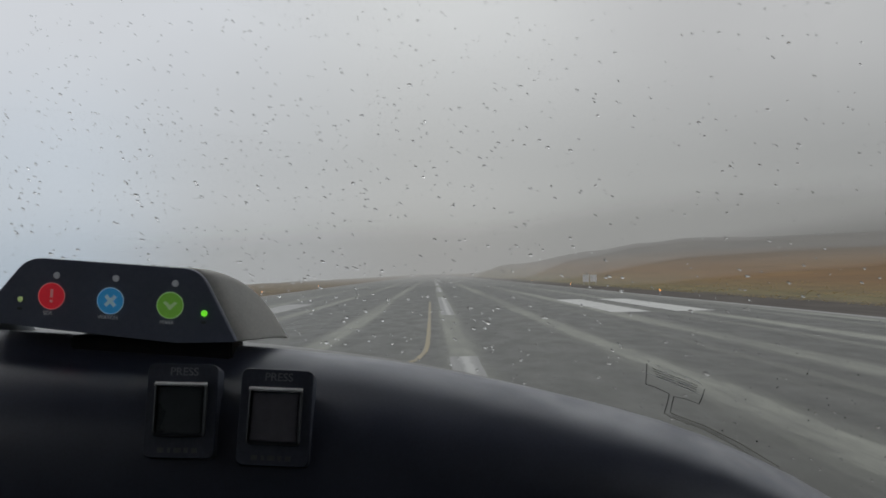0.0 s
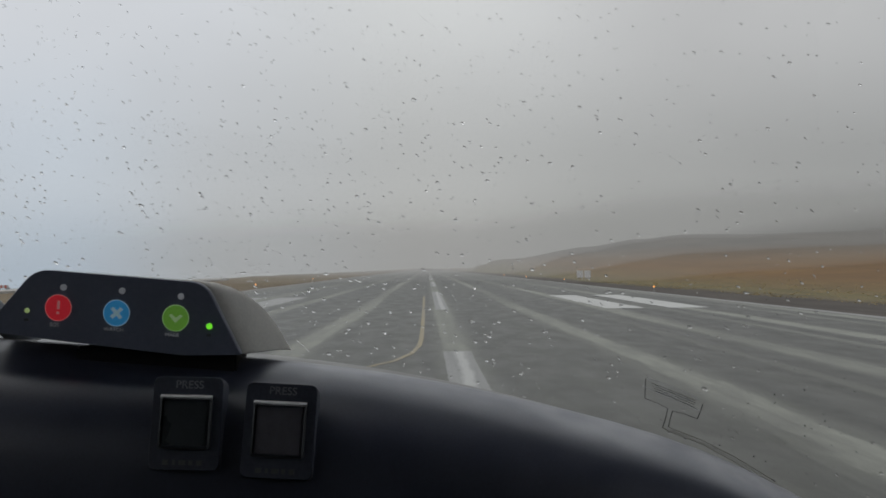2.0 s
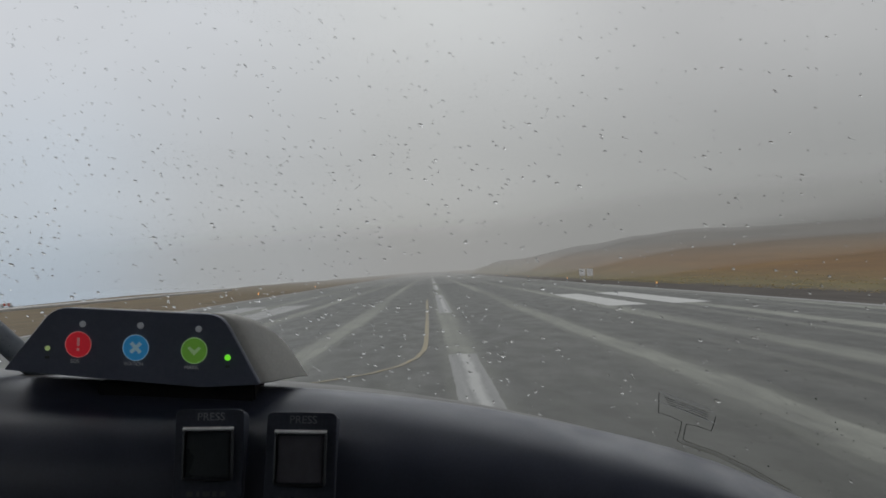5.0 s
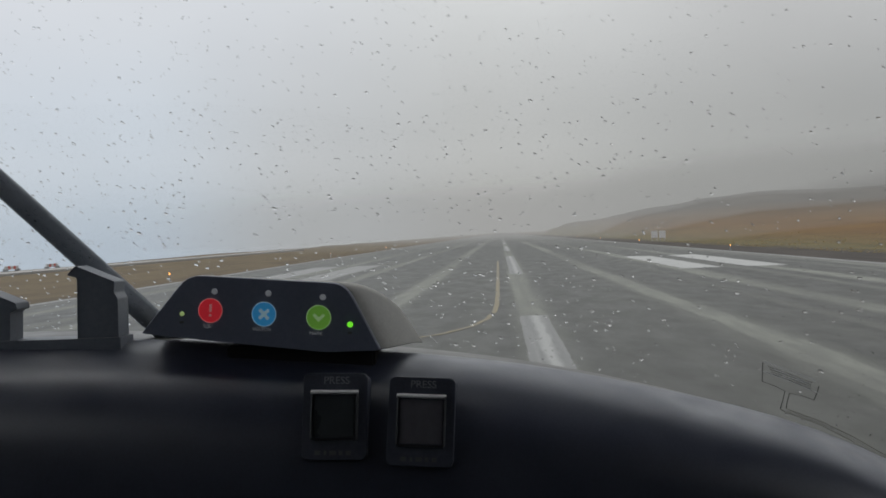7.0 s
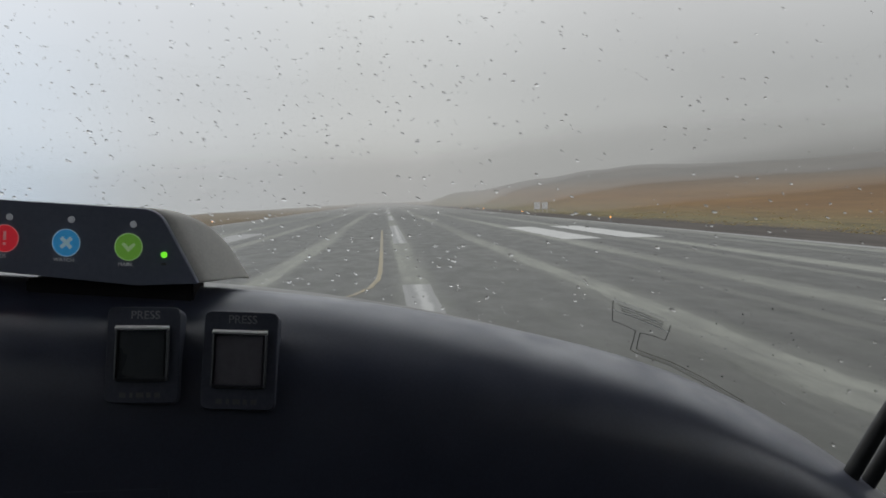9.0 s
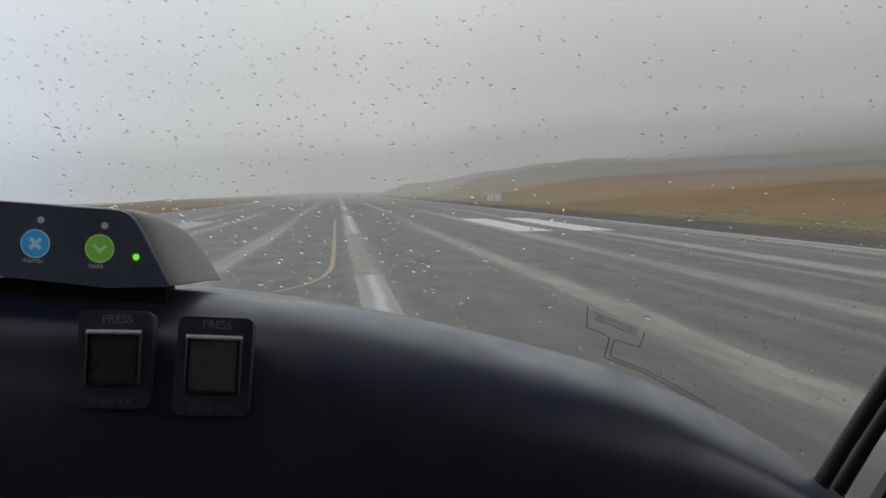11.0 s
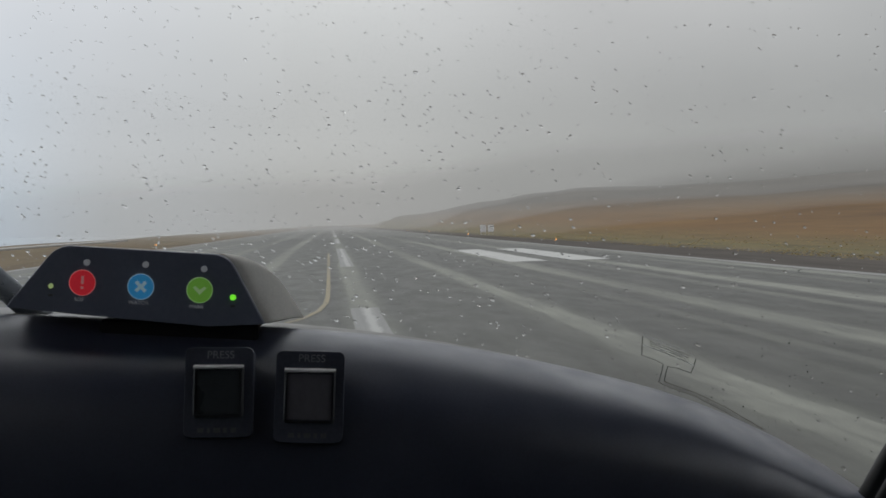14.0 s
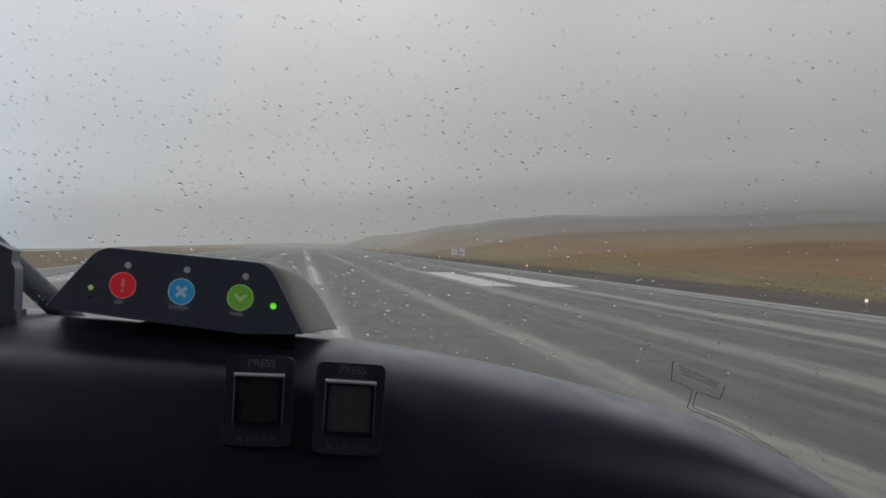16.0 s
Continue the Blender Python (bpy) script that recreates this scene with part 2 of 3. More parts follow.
def ground_material():
    """Gravel verge, olive grass, then ochre tundra that turns to grey heath higher up."""
    m, nt, b, _ = material("tundra")
    p = position(nt)
    xyz = nt.nodes.new("ShaderNodeSeparateXYZ")
    link(nt, p, xyz.inputs[0])
    wob = maths(nt, "MULTIPLY", maths(nt, "SUBTRACT", noise_tex(nt, stretched(nt, p, 0.06, 0.02, 0.06), 1.0, 4), 0.5), 9.0)
    x = maths(nt, "ADD", xyz.outputs["X"], wob)
    n1, n2 = noise_tex(nt, stretched(nt, p, 0.05, 0.02, 0.3), 1.0, 6, 0.6), noise_tex(nt, stretched(nt, p, 0.7, 0.10, 0.9), 1.0, 6, 0.6)
    gravel = ramp(nt, n2, [(0.3, (0.036, 0.030, 0.026)), (0.7, (0.070, 0.060, 0.050))])
    olive = ramp(nt, n2, [(0.3, (0.072, 0.062, 0.03)), (0.7, (0.135, 0.108, 0.05))])
    ochre = ramp(nt, maths(nt, "ADD", maths(nt, "MULTIPLY", n1, 0.7), maths(nt, "MULTIPLY", n2, 0.3)),
                 [(0.3, (0.074, 0.046, 0.025)), (0.5, (0.122, 0.071, 0.030)), (0.72, (0.166, 0.099, 0.040))])
    heath = ramp(nt, n1, [(0.3, (0.056, 0.049, 0.043)), (0.7, (0.098, 0.085, 0.071))])
    c = mix(nt, ramp(nt, maths(nt, "MULTIPLY", maths(nt, "SUBTRACT", x, 20.0), 0.02), [(0.02, 0.0), (0.10, 1.0)]), gravel, olive)
    c = mix(nt, ramp(nt, maths(nt, "MULTIPLY", maths(nt, "SUBTRACT", x, 20.0), 0.02), [(0.12, 0.0), (0.36, 1.0)]), c, ochre)
    z = maths(nt, "ADD", maths(nt, "MULTIPLY", xyz.outputs["Z"], 0.095), maths(nt, "MULTIPLY", maths(nt, "SUBTRACT", n1, 0.5), 0.5))
    c = mix(nt, ramp(nt, z, [(0.20, 0.0), (0.64, 1.0)]), c, heath)
    west = ramp(nt, n2, [(0.3, (0.078, 0.060, 0.038)), (0.7, (0.132, 0.100, 0.058))])
    c = mix(nt, ramp(nt, maths(nt, "MULTIPLY", maths(nt, "ADD", x, 60.0), 0.01), [(0.4, 1.0), (0.6, 0.0)]), c, west)
    link(nt, c, b.inputs["Base Color"])
    b.inputs["Roughness"].default_value = 0.95
    b.inputs["Specular IOR Level"].default_value = 0.2
    bump(nt, b, n2, 0.25, 0.10)
    return m


def ridge_material():
    """The far ridge as a glowing sheet; its upward fade-out stands in for mist."""
    m, nt, b, out = material("ridge_glow_fade")
    nt.nodes.remove(b)
    tex = nt.nodes.new("ShaderNodeUVMap")
    xyz = nt.nodes.new("ShaderNodeSeparateXYZ")
    link(nt, tex.outputs[0], xyz.inputs[0])
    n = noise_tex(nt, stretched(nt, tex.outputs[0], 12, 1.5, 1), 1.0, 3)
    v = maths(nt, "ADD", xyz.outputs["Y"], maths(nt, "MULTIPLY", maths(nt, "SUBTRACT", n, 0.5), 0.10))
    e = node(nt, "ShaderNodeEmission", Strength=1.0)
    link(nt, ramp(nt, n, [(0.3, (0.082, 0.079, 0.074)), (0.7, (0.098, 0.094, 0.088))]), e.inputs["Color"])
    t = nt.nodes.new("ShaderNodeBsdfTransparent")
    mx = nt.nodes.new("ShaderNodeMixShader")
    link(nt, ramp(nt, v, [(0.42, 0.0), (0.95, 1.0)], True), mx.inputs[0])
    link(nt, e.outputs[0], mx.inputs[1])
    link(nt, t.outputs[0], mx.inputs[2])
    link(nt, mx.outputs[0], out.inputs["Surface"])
    return m


def haze_material(density):
    """Plain see-through sheet whose glow paints the haze: it thins out upwards and towards the sea."""
    m, nt, b, out = material("haze_glow")
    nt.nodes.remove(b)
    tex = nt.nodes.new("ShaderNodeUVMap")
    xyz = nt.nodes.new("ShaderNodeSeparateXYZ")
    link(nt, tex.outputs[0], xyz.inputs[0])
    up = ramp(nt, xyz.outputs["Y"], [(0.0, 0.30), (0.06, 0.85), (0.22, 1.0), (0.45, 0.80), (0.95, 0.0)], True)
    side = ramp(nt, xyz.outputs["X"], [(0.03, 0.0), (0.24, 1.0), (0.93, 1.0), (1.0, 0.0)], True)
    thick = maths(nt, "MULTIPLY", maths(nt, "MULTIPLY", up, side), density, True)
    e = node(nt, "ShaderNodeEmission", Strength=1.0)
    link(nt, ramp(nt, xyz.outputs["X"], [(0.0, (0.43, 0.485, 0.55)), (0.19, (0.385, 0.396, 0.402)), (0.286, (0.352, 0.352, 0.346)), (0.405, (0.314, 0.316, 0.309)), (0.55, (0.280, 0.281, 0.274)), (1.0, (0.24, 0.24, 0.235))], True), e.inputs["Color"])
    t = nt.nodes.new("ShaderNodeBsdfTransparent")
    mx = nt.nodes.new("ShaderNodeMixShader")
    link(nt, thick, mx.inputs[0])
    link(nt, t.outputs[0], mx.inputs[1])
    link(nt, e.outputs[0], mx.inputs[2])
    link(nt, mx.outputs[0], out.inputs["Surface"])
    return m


ASPHALT, TUNDRA, RIDGE = asphalt_material(), ground_material(), ridge_material()
WHITE = paint_material("worn_white_paint", (0.18, 0.18, 0.17), 0.0)
BRIGHT = paint_material("white_marking_paint", (0.32, 0.32, 0.305), -0.10)
CENTRE_PAINT = dash_material()
YELLOW = paint_material("worn_yellow_paint", (0.170, 0.128, 0.040), 0.0)


# ---- mesh helpers ----
def mesh_of(bm, mat, smooth=False):
    me = bpy.data.meshes.new("mesh")
    bmesh.ops.recalc_face_normals(bm, faces=bm.faces)
    bm.to_mesh(me)
    bm.free()
    if mat:
        me.materials.append(mat)
    if smooth:
        for poly in me.polygons:
            poly.use_smooth = True
    return me


def part(name, bm, mat, parent, label="", smooth=False):
    ob = new(name, mesh_of(bm, mat, smooth))
    ob.parent = parent
    if label:
        ob["label"] = label
    return ob


def thing(name, label, category, bm=None, mat=None, group="", kind="", smooth=False):
    ob = new(name, mesh_of(bm, mat, smooth) if bm else None)
    return tagged(ob, label, category, group, kind)


def box(x0, x1, y0, y1, z0, z1, bevel=0.0, bm=None):
    bm = bm or bmesh.new()
    made = bmesh.ops.create_cube(bm, size=1.0)["verts"]
    for v in made:
        v.co = Vector(((x0 + x1) / 2 + v.co.x * (x1 - x0), (y0 + y1) / 2 + v.co.y * (y1 - y0), (z0 + z1) / 2 + v.co.z * (z1 - z0)))
    if bevel:
        edges = list({e for v in made for e in v.link_edges})
        bmesh.ops.bevel(bm, geom=edges, offset=bevel, segments=2, affect="EDGES")
    return bm


def tube(points, radius, sides=12, bm=None, taper=1.0):
    """A round bar through the points, with closed ends."""
    bm = bm or bmesh.new()
    rings = []
    pts = [Vector(p) for p in points]
    for i, p in enumerate(pts):
        d = (pts[min(i + 1, len(pts) - 1)] - pts[max(i - 1, 0)]).normalized()
        u = d.orthogonal().normalized()
        if rings:
            u = (last - d * last.dot(d)).normalized()
        last = u
        w = d.cross(u)
        r = radius * (1 + (taper - 1) * i / max(1, len(pts) - 1))
        rings.append([bm.verts.new(p + (u * math.cos(a) + w * math.sin(a)) * r) for a in (2 * math.pi * k / sides for k in range(sides))])
    for a, b in zip(rings, rings[1:]):
        for k in range(sides):
            bm.faces.new((a[k], a[(k + 1) % sides], b[(k + 1) % sides], b[k]))
    bm.faces.new(rings[0][::-1])
    bm.faces.new(rings[-1])
    return bm


def loft(rings, closed=True, caps=True, bm=None):
    """Skin a row of outlines with equal counts of points."""
    bm = bm or bmesh.new()
    rows = [[bm.verts.new(p) for p in ring] for ring in rings]
    n = len(rows[0])
    for a, b in zip(rows, rows[1:]):
        for k in range(n if closed else n - 1):
            bm.faces.new((a[k], a[(k + 1) % n], b[(k + 1) % n], b[k]))
    if caps and closed:
        bm.faces.new(rows[0][::-1])
        bm.faces.new(rows[-1])
    return bm


def rounded(corners, radii, steps=5):
    """An outline with rounded corners, from 2D points."""
    out = []
    n = len(corners)
    for i in range(n):
        p, a, b = Vector(corners[i]), Vector(corners[i - 1]), Vector(corners[(i + 1) % n])
        r = radii[i] if isinstance(radii, (list, tuple)) else radii
        s, e = p + (a - p).normalized() * r, p + (b - p).normalized() * r
        for k in range(steps + 1):
            t = k / steps
            out.append((1 - t) ** 2 * s + 2 * t * (1 - t) * p + t ** 2 * e)
    return out


def disc(cx, cz, r, y0, y1, n=32, bevel=0.0002):
    """A flat button on an upright face: axis along y, its front at y0."""
    ring = lambda q, y: [(cx + q * math.cos(2 * math.pi * k / n), y, cz + q * math.sin(2 * math.pi * k / n)) for k in range(n)]
    return loft([ring(r, y1), ring(r, y0 + bevel), ring(r - bevel, y0)])


def strip(x0, x1, y0, y1, z, rows=1, jag=0.0, seed=1):
    """A thin laid strip of paint, with slightly uneven edges."""
    rnd = random.Random(seed)
    bm = bmesh.new()
    prev = None
    for i in range(rows + 1):
        y = y0 + (y1 - y0) * i / rows
        a, b = (bm.verts.new((x0 + rnd.uniform(-jag, jag), y, z)), bm.verts.new((x1 + rnd.uniform(-jag, jag), y, z)))
        if prev:
            bm.faces.new((prev[0], prev[1], b, a))
        prev = (a, b)
    return bm


def lettering(name, text, size, m, mat, parent, label=""):
    cu = bpy.data.curves.new("text", "FONT")
    cu.body, cu.size, cu.align_x, cu.align_y, cu.extrude = text, size, "CENTER", "CENTER", 0.00005
    tmp = bpy.data.objects.new("tmp", cu)
    scene.collection.objects.link(tmp)
    me = bpy.data.meshes.new_from_object(tmp.evaluated_get(bpy.context.evaluated_depsgraph_get()))
    bpy.data.objects.remove(tmp)
    me.materials.clear()
    me.materials.append(mat)
    ob = new(name, me)
    ob.parent = parent
    ob.matrix_basis = m
    if label:
        ob["label"] = label
    return ob


def smooth01(t):
    t = max(0.0, min(1.0, t))
    return t * t * (3 - 2 * t)


# ---- ground and hill: one sheet ----
CREST = [(-90, 0.0), (0.0, 0.0), (1.5, 0.10), (4.0, 0.42), (8.0, 1.0), (10.5, 1.38), (12.6, 1.58), (15.0, 1.52), (20.0, 1.56), (27.0, 1.85), (45.0, 2.6), (90.0, 3.2)]


def crest(az):
    for (a, e), (b, g) in zip(CREST, CREST[1:]):
        if a <= az <= b:
            return e + (g - e) * smooth01((az - a) / (b - a))
    return 0.0


def land(x, y):
    z = -0.07
    az, r = math.degrees(math.atan2(x, max(y, 0.1))), math.hypot(x, y)
    if x > 26 and y > -200:
        foot = min(400.0, 30 / max(0.02, math.sin(radians(min(az, 90)))))
        top = 430 * math.tan(radians(crest(az))) + 1.8 * smooth01(az / 1.5)
        t = (r - foot) / (430 - foot) if foot < 425 else 0
        z += top * (0.45 * max(0.0, min(1.0, t)) + 0.55 * smooth01(t)) - (2.0 if r > 520 else 0.0) * smooth01((r - 520) / 300)
        z += 0.35 * smooth01((x - 26) / 20) * noise.noise((x * 0.06, y * 0.03, 0)) + 0.9 * smooth01((r - 120) / 200) * noise.noise((x * 0.017, y * 0.012, 5))
    if 15.3 < x < 30:
        z -= 0.18 * math.sin(math.pi * (x - 15.3) / 14.7)
    if x < -46:
        z -= 95 * smooth01((-46 - x) / 130) + 0.02 * (-46 - x)
    elif x < -17:
        z += 0.25 * noise.noise((x * 0.08, y * 0.02, 2)) * smooth01((-17 - x) / 8)
    return z


def spread(stops):
    out = []
    for (a, n), (b, _) in zip(stops, stops[1:]):
        out += [a + (b - a) * k / n for k in range(n)]
    return out + [stops[-1][0]]


gx = spread([(-4500, 6), (-600, 8), (-180, 10), (-46, 8), (-15, 4), (15, 8), (32, 24), (130, 40), (460, 24), (1000, 12), (4500, 1)])
gy = spread([(-900, 6), (-60, 6), (0, 30), (150, 36), (460, 26), (1000, 12), (4500, 1)])
ground_bm = bmesh.new()
grid = [[ground_bm.verts.new((x, y, land(x, y))) for x in gx] for y in gy]
for a, b in zip(grid, grid[1:]):
    for k in range(len(gx) - 1):
        ground_bm.faces.new((a[k], a[k + 1], b[k + 1], b[k]))
thing("ground", "ochre and olive tundra grass rising to a brown hill", "ground", ground_bm, TUNDRA, kind="structure", smooth=True)

ridge_bm = bmesh.new()
uv = ridge_bm.loops.layers.uv.new("UVMap")
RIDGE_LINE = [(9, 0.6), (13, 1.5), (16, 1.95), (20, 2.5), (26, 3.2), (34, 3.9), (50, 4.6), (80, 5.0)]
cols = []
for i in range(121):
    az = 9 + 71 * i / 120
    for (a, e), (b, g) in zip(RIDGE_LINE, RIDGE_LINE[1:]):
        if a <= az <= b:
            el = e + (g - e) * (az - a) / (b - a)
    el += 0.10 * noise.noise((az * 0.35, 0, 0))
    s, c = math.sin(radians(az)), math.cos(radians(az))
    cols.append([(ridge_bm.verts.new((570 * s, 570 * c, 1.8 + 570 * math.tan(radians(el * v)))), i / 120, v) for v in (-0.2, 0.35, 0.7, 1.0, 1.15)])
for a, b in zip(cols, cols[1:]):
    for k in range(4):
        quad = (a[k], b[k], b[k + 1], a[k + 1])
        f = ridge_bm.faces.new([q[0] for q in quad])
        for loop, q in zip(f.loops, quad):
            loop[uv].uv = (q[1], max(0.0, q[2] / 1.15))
thing("backdrop", "far grey ridge, a glowing sheet faded out upwards for haze", "backdrop", ridge_bm, RIDGE, kind="structure")

# glowing sheets that paint the haze over the ground, thicker with distance
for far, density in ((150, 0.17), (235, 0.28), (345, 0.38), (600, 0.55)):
    haze_bm = bmesh.new()
    uv = haze_bm.loops.layers.uv.new("UVMap")
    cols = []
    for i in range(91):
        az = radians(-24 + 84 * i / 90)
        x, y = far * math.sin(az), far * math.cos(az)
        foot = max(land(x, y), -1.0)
        cols.append([(haze_bm.verts.new((x, y, foot + v * (4.0 + far * 0.042))), i / 90, v) for v in (0.0, 0.1, 0.3, 0.6, 1.0)])
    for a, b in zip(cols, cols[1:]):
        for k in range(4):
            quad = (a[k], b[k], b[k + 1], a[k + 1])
            f = haze_bm.faces.new([q[0] for q in quad])
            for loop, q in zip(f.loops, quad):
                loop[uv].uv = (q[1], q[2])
    thing("backdrop", "pale glowing sheet standing in for haze over the ground", "backdrop", haze_bm, haze_material(density), kind="structure", smooth=True)

def tuft_material():
    m, nt, b, _ = material("verge_grass")
    pick = nt.nodes.new("ShaderNodeNewGeometry").outputs["Random Per Island"]
    link(nt, ramp(nt, pick, [(0.0, (0.22, 0.19, 0.085)), (0.35, (0.27, 0.22, 0.10)), (0.7, (0.31, 0.23, 0.11)), (1.0, (0.35, 0.25, 0.13))]), b.inputs["Base Color"])
    b.inputs["Roughness"].default_value = 0.9
    return m


rnd = random.Random(5)
verts, faces = [], []
for k in range(2600):
    far = rnd.random() ** 1.6
    x, y = 22.0 + 14 * rnd.random() ** 2.0, 22 + 130 * far
    if noise.noise((x * 0.22, y * 0.07, 3)) < rnd.uniform(-0.55, 0.25):
        continue
    z, tall = land(x, y) - 0.02, rnd.uniform(0.03, 0.08)
    for blade in range(5):
        a, lean = rnd.uniform(0, 2 * math.pi), rnd.uniform(0.1, 0.5)
        u, w, n = Vector((math.cos(a), math.sin(a), 0)), rnd.uniform(0.03, 0.07), len(verts)
        foot = Vector((x, y, z)) + u * rnd.uniform(0, 0.12)
        side_way = Vector((-u.y, u.x, 0)) * w
        bend = foot + u * lean * tall * 0.4 + Vector((0, 0, tall * 0.6))
        verts += [foot - side_way, foot + side_way, bend + side_way * 0.7, bend - side_way * 0.7, foot + u * lean * tall + Vector((0, 0, tall))]
        faces += [(n, n + 1, n + 2, n + 3), (n + 3, n + 2, n + 4)]
me = bpy.data.meshes.new("mesh")
me.from_pydata(verts, [], faces)
me.materials.append(tuft_material())
tagged(new("verge_grass", me), "olive and straw-coloured grass tufts along the verge", "grass", kind="stuff")

# ---- runway ----
runway = thing("runway", "wet grey asphalt runway with pale streaks along its lanes", "runway", box(-15.4, 15.4, -60, 900, -0.30, -0.02), ASPHALT, kind="structure")
edges = sorted({-15.2, 15.2} | {CENTRE + LANE * k for k in range(-4, 5)})
for k, (a, b) in enumerate(zip(edges, edges[1:])):
    part("paving_lane", box(a + 0.0004, b - 0.0004, -60, 900, -0.02, 0.0), ASPHALT, runway)
for a, b in ((-15.15, -14.75), (14.7, 15.1)):
    part("edge_line", strip(a, b, -60, 900, 0.004, 120, 0.03, 3), WHITE, runway, "thin pale painted edge line")
for k, y in enumerate((-13, 48, 109, 170, 231, 292, 353, 414)):
    part("centreline_dash", strip(CENTRE - 0.29, CENTRE + 0.29, y, y + 37, 0.004, 90, 0.012, k), CENTRE_PAINT, runway, "worn white centreline dash")
for x in (-11.6, -9.0, 7.5, 10.2):
    part("touchdown_bar", strip(x, x + 1.6, 48, 71, 0.004, 40, 0.07, int(x * 10)), BRIGHT if x > 0 else WHITE, runway, "bold white touchdown bar")
lead = [(-0.20, 72.0), (-0.18, 55.0), (-0.15, 42.0), (-0.14, 32.0), (-0.15, 28.0), (-0.19, 25.6), (-0.33, 23.4), (-0.62, 21.6), (-1.10, 20.2), (-1.9, 19.0), (-3.2, 17.9)]
lead_bm = bmesh.new()
prev = None
for i, (x, y) in enumerate(lead):
    d = (Vector(lead[min(i + 1, len(lead) - 1)]) - Vector(lead[max(i - 1, 0)])).normalized()
    side_way = Vector((-d.y, d.x)) * 0.058
    a, b = lead_bm.verts.new((x + side_way.x, y + side_way.y, 0.008)), lead_bm.verts.new((x - side_way.x, y - side_way.y, 0.008))
    if prev:
        lead_bm.faces.new((prev[0], prev[1], b, a))
    prev = (a, b)
part("lead_off_line", lead_bm, YELLOW, runway, "faded yellow turn-off line")
thing("taxiway", "pale narrow taxiway strip beyond the grass", "taxiway", box(-37.5, -34.5, 10, 200, -0.2, 0.16), plain("pale_gravel", (0.26, 0.25, 0.235), 0.85, 3, 0.2), kind="structure")


def runway_light(x, y, lamp, label):
    ob = thing("runway_light", label, "runway light", group="runway edge lights")
    ob.matrix_basis = pose(x, y, land(x, y))
    part("stake", tube([(0, 0, -0.1), (0, 0, 0.30)], 0.022, 10), GALV, ob)
    part("base_plate", tube([(0, 0, -0.02), (0, 0, 0.03)], 0.10, 14), GALV, ob)
    part("lamp", tube([(0, 0, 0.30), (0, 0, 0.33), (0, 0, 0.38), (0, 0, 0.40)], 0.046, 12, taper=0.7), lamp, ob, "glowing lens")
    return ob


for y in (33, 86, 142, 198, 255):
    white = y < 60
    runway_light(17.0, y, LAMP_WHITE if white else LAMP_ON, "white runway edge light on a short stake" if white else "amber runway edge light on a short stake")
for y in (58, 114, 170):
    runway_light(-17.0, y, LAMP_ON, "amber runway edge light on a short stake")

sign = thing("airfield_sign", "two white airfield sign boards on short legs", "sign")
sign.matrix_basis = pose(22.5, 165, land(22.5, 165))
for x in (-0.55, 0.55):
    board = part("sign_board", box(x - 0.45, x + 0.45, -0.06, 0.06, 0.45, 1.45, 0.02), SIGN, sign)
    for q in (-0.3, 0.3):
        part("leg", tube([(x + q, 0, -0.3), (x + q, 0, 0.46)], 0.04, 8), GALV, sign)

for k, (x, y) in enumerate(((-43, 93), (-43.5, 100), (-43, 108), (-43.4, 118))):
    barrier = thing("barrier", "low red and white barrier beside the taxiway", "barrier", group="red and white barriers")
    barrier.matrix_basis = pose(x, y, land(x, y), 0, 0, 80)
    for q in range(5):
        part("barrier_panel", box(-1.0 + q * 0.4, -0.6 + q * 0.4, -0.05, 0.05, 0.25, 0.55), REDPAINT if q % 2 else SIGN, barrier)
    for q in (-0.9, 0.9):
        part("foot", box(q - 0.06, q + 0.06, -0.25, 0.25, -0.1, 0.3), GALV, barrier)

# ---- aircraft cabin ----
CROWN = [(-0.70, 1.7165), (-0.40, 1.7165), (-0.235, 1.7162), (-0.16, 1.7138), (-0.10, 1.7092), (-0.043, 1.7040), (0.007, 1.6972), (0.06, 1.6860), (0.12, 1.6690), (0.165, 1.6490), (0.20, 1.6270), (0.30, 1.5500), (0.50, 1.4500)]


def top_z(x):
    """The crown line of the glareshield, falling away to one side."""
    for (x0, z0), (x1, z1), (x2, z2), (x3, z3) in zip(CROWN, CROWN[1:], CROWN[2:], CROWN[3:]):
        if x1 <= x <= x2:
            t = (x - x1) / (x2 - x1)
            m1, m2 = (z2 - z0) / (x2 - x0) * (x2 - x1), (z3 - z1) / (x3 - x1) * (x2 - x1)
            return (2 * t ** 3 - 3 * t ** 2 + 1) * z1 + (t ** 3 - 2 * t ** 2 + t) * m1 + (3 * t ** 2 - 2 * t ** 3) * z2 + (t ** 3 - t ** 2) * m2
    return CROWN[1][1] if x < 0 else 1.55 - (x - 0.30) * 0.5


def glass_y(x, z):
    return 0.494 - 0.16 * max(-0.2, min(0.15, x)) - 0.02 * (z - 1.70)


# glareshield and panel: one padded moulding, swept across the cabin
LIP = [(0.4700, -0.012), (0.4698, -0.0030), (0.4688, -0.0008), (0.466, 0.0), (0.461, -0.0002), (0.454, -0.0018), (0.446, -0.0046), (0.438, -0.0084), (0.431, -0.0128), (0.4253, -0.0178), (0.4212, -0.0236), (0.4187, -0.0305), (0.4172, -0.0385)]
FASCIA = [(0.4163, -0.0490), (0.4158, -0.0600)]
sweep = [-0.62 + 1.10 * i / 60 for i in range(61)]
dash = thing("glareshield", "black padded glareshield with a rounded lip", "dashboard")
slim = lambda x: 1 - 0.45 * min(1.0, max(0.0, (x + 0.02) / 0.20))
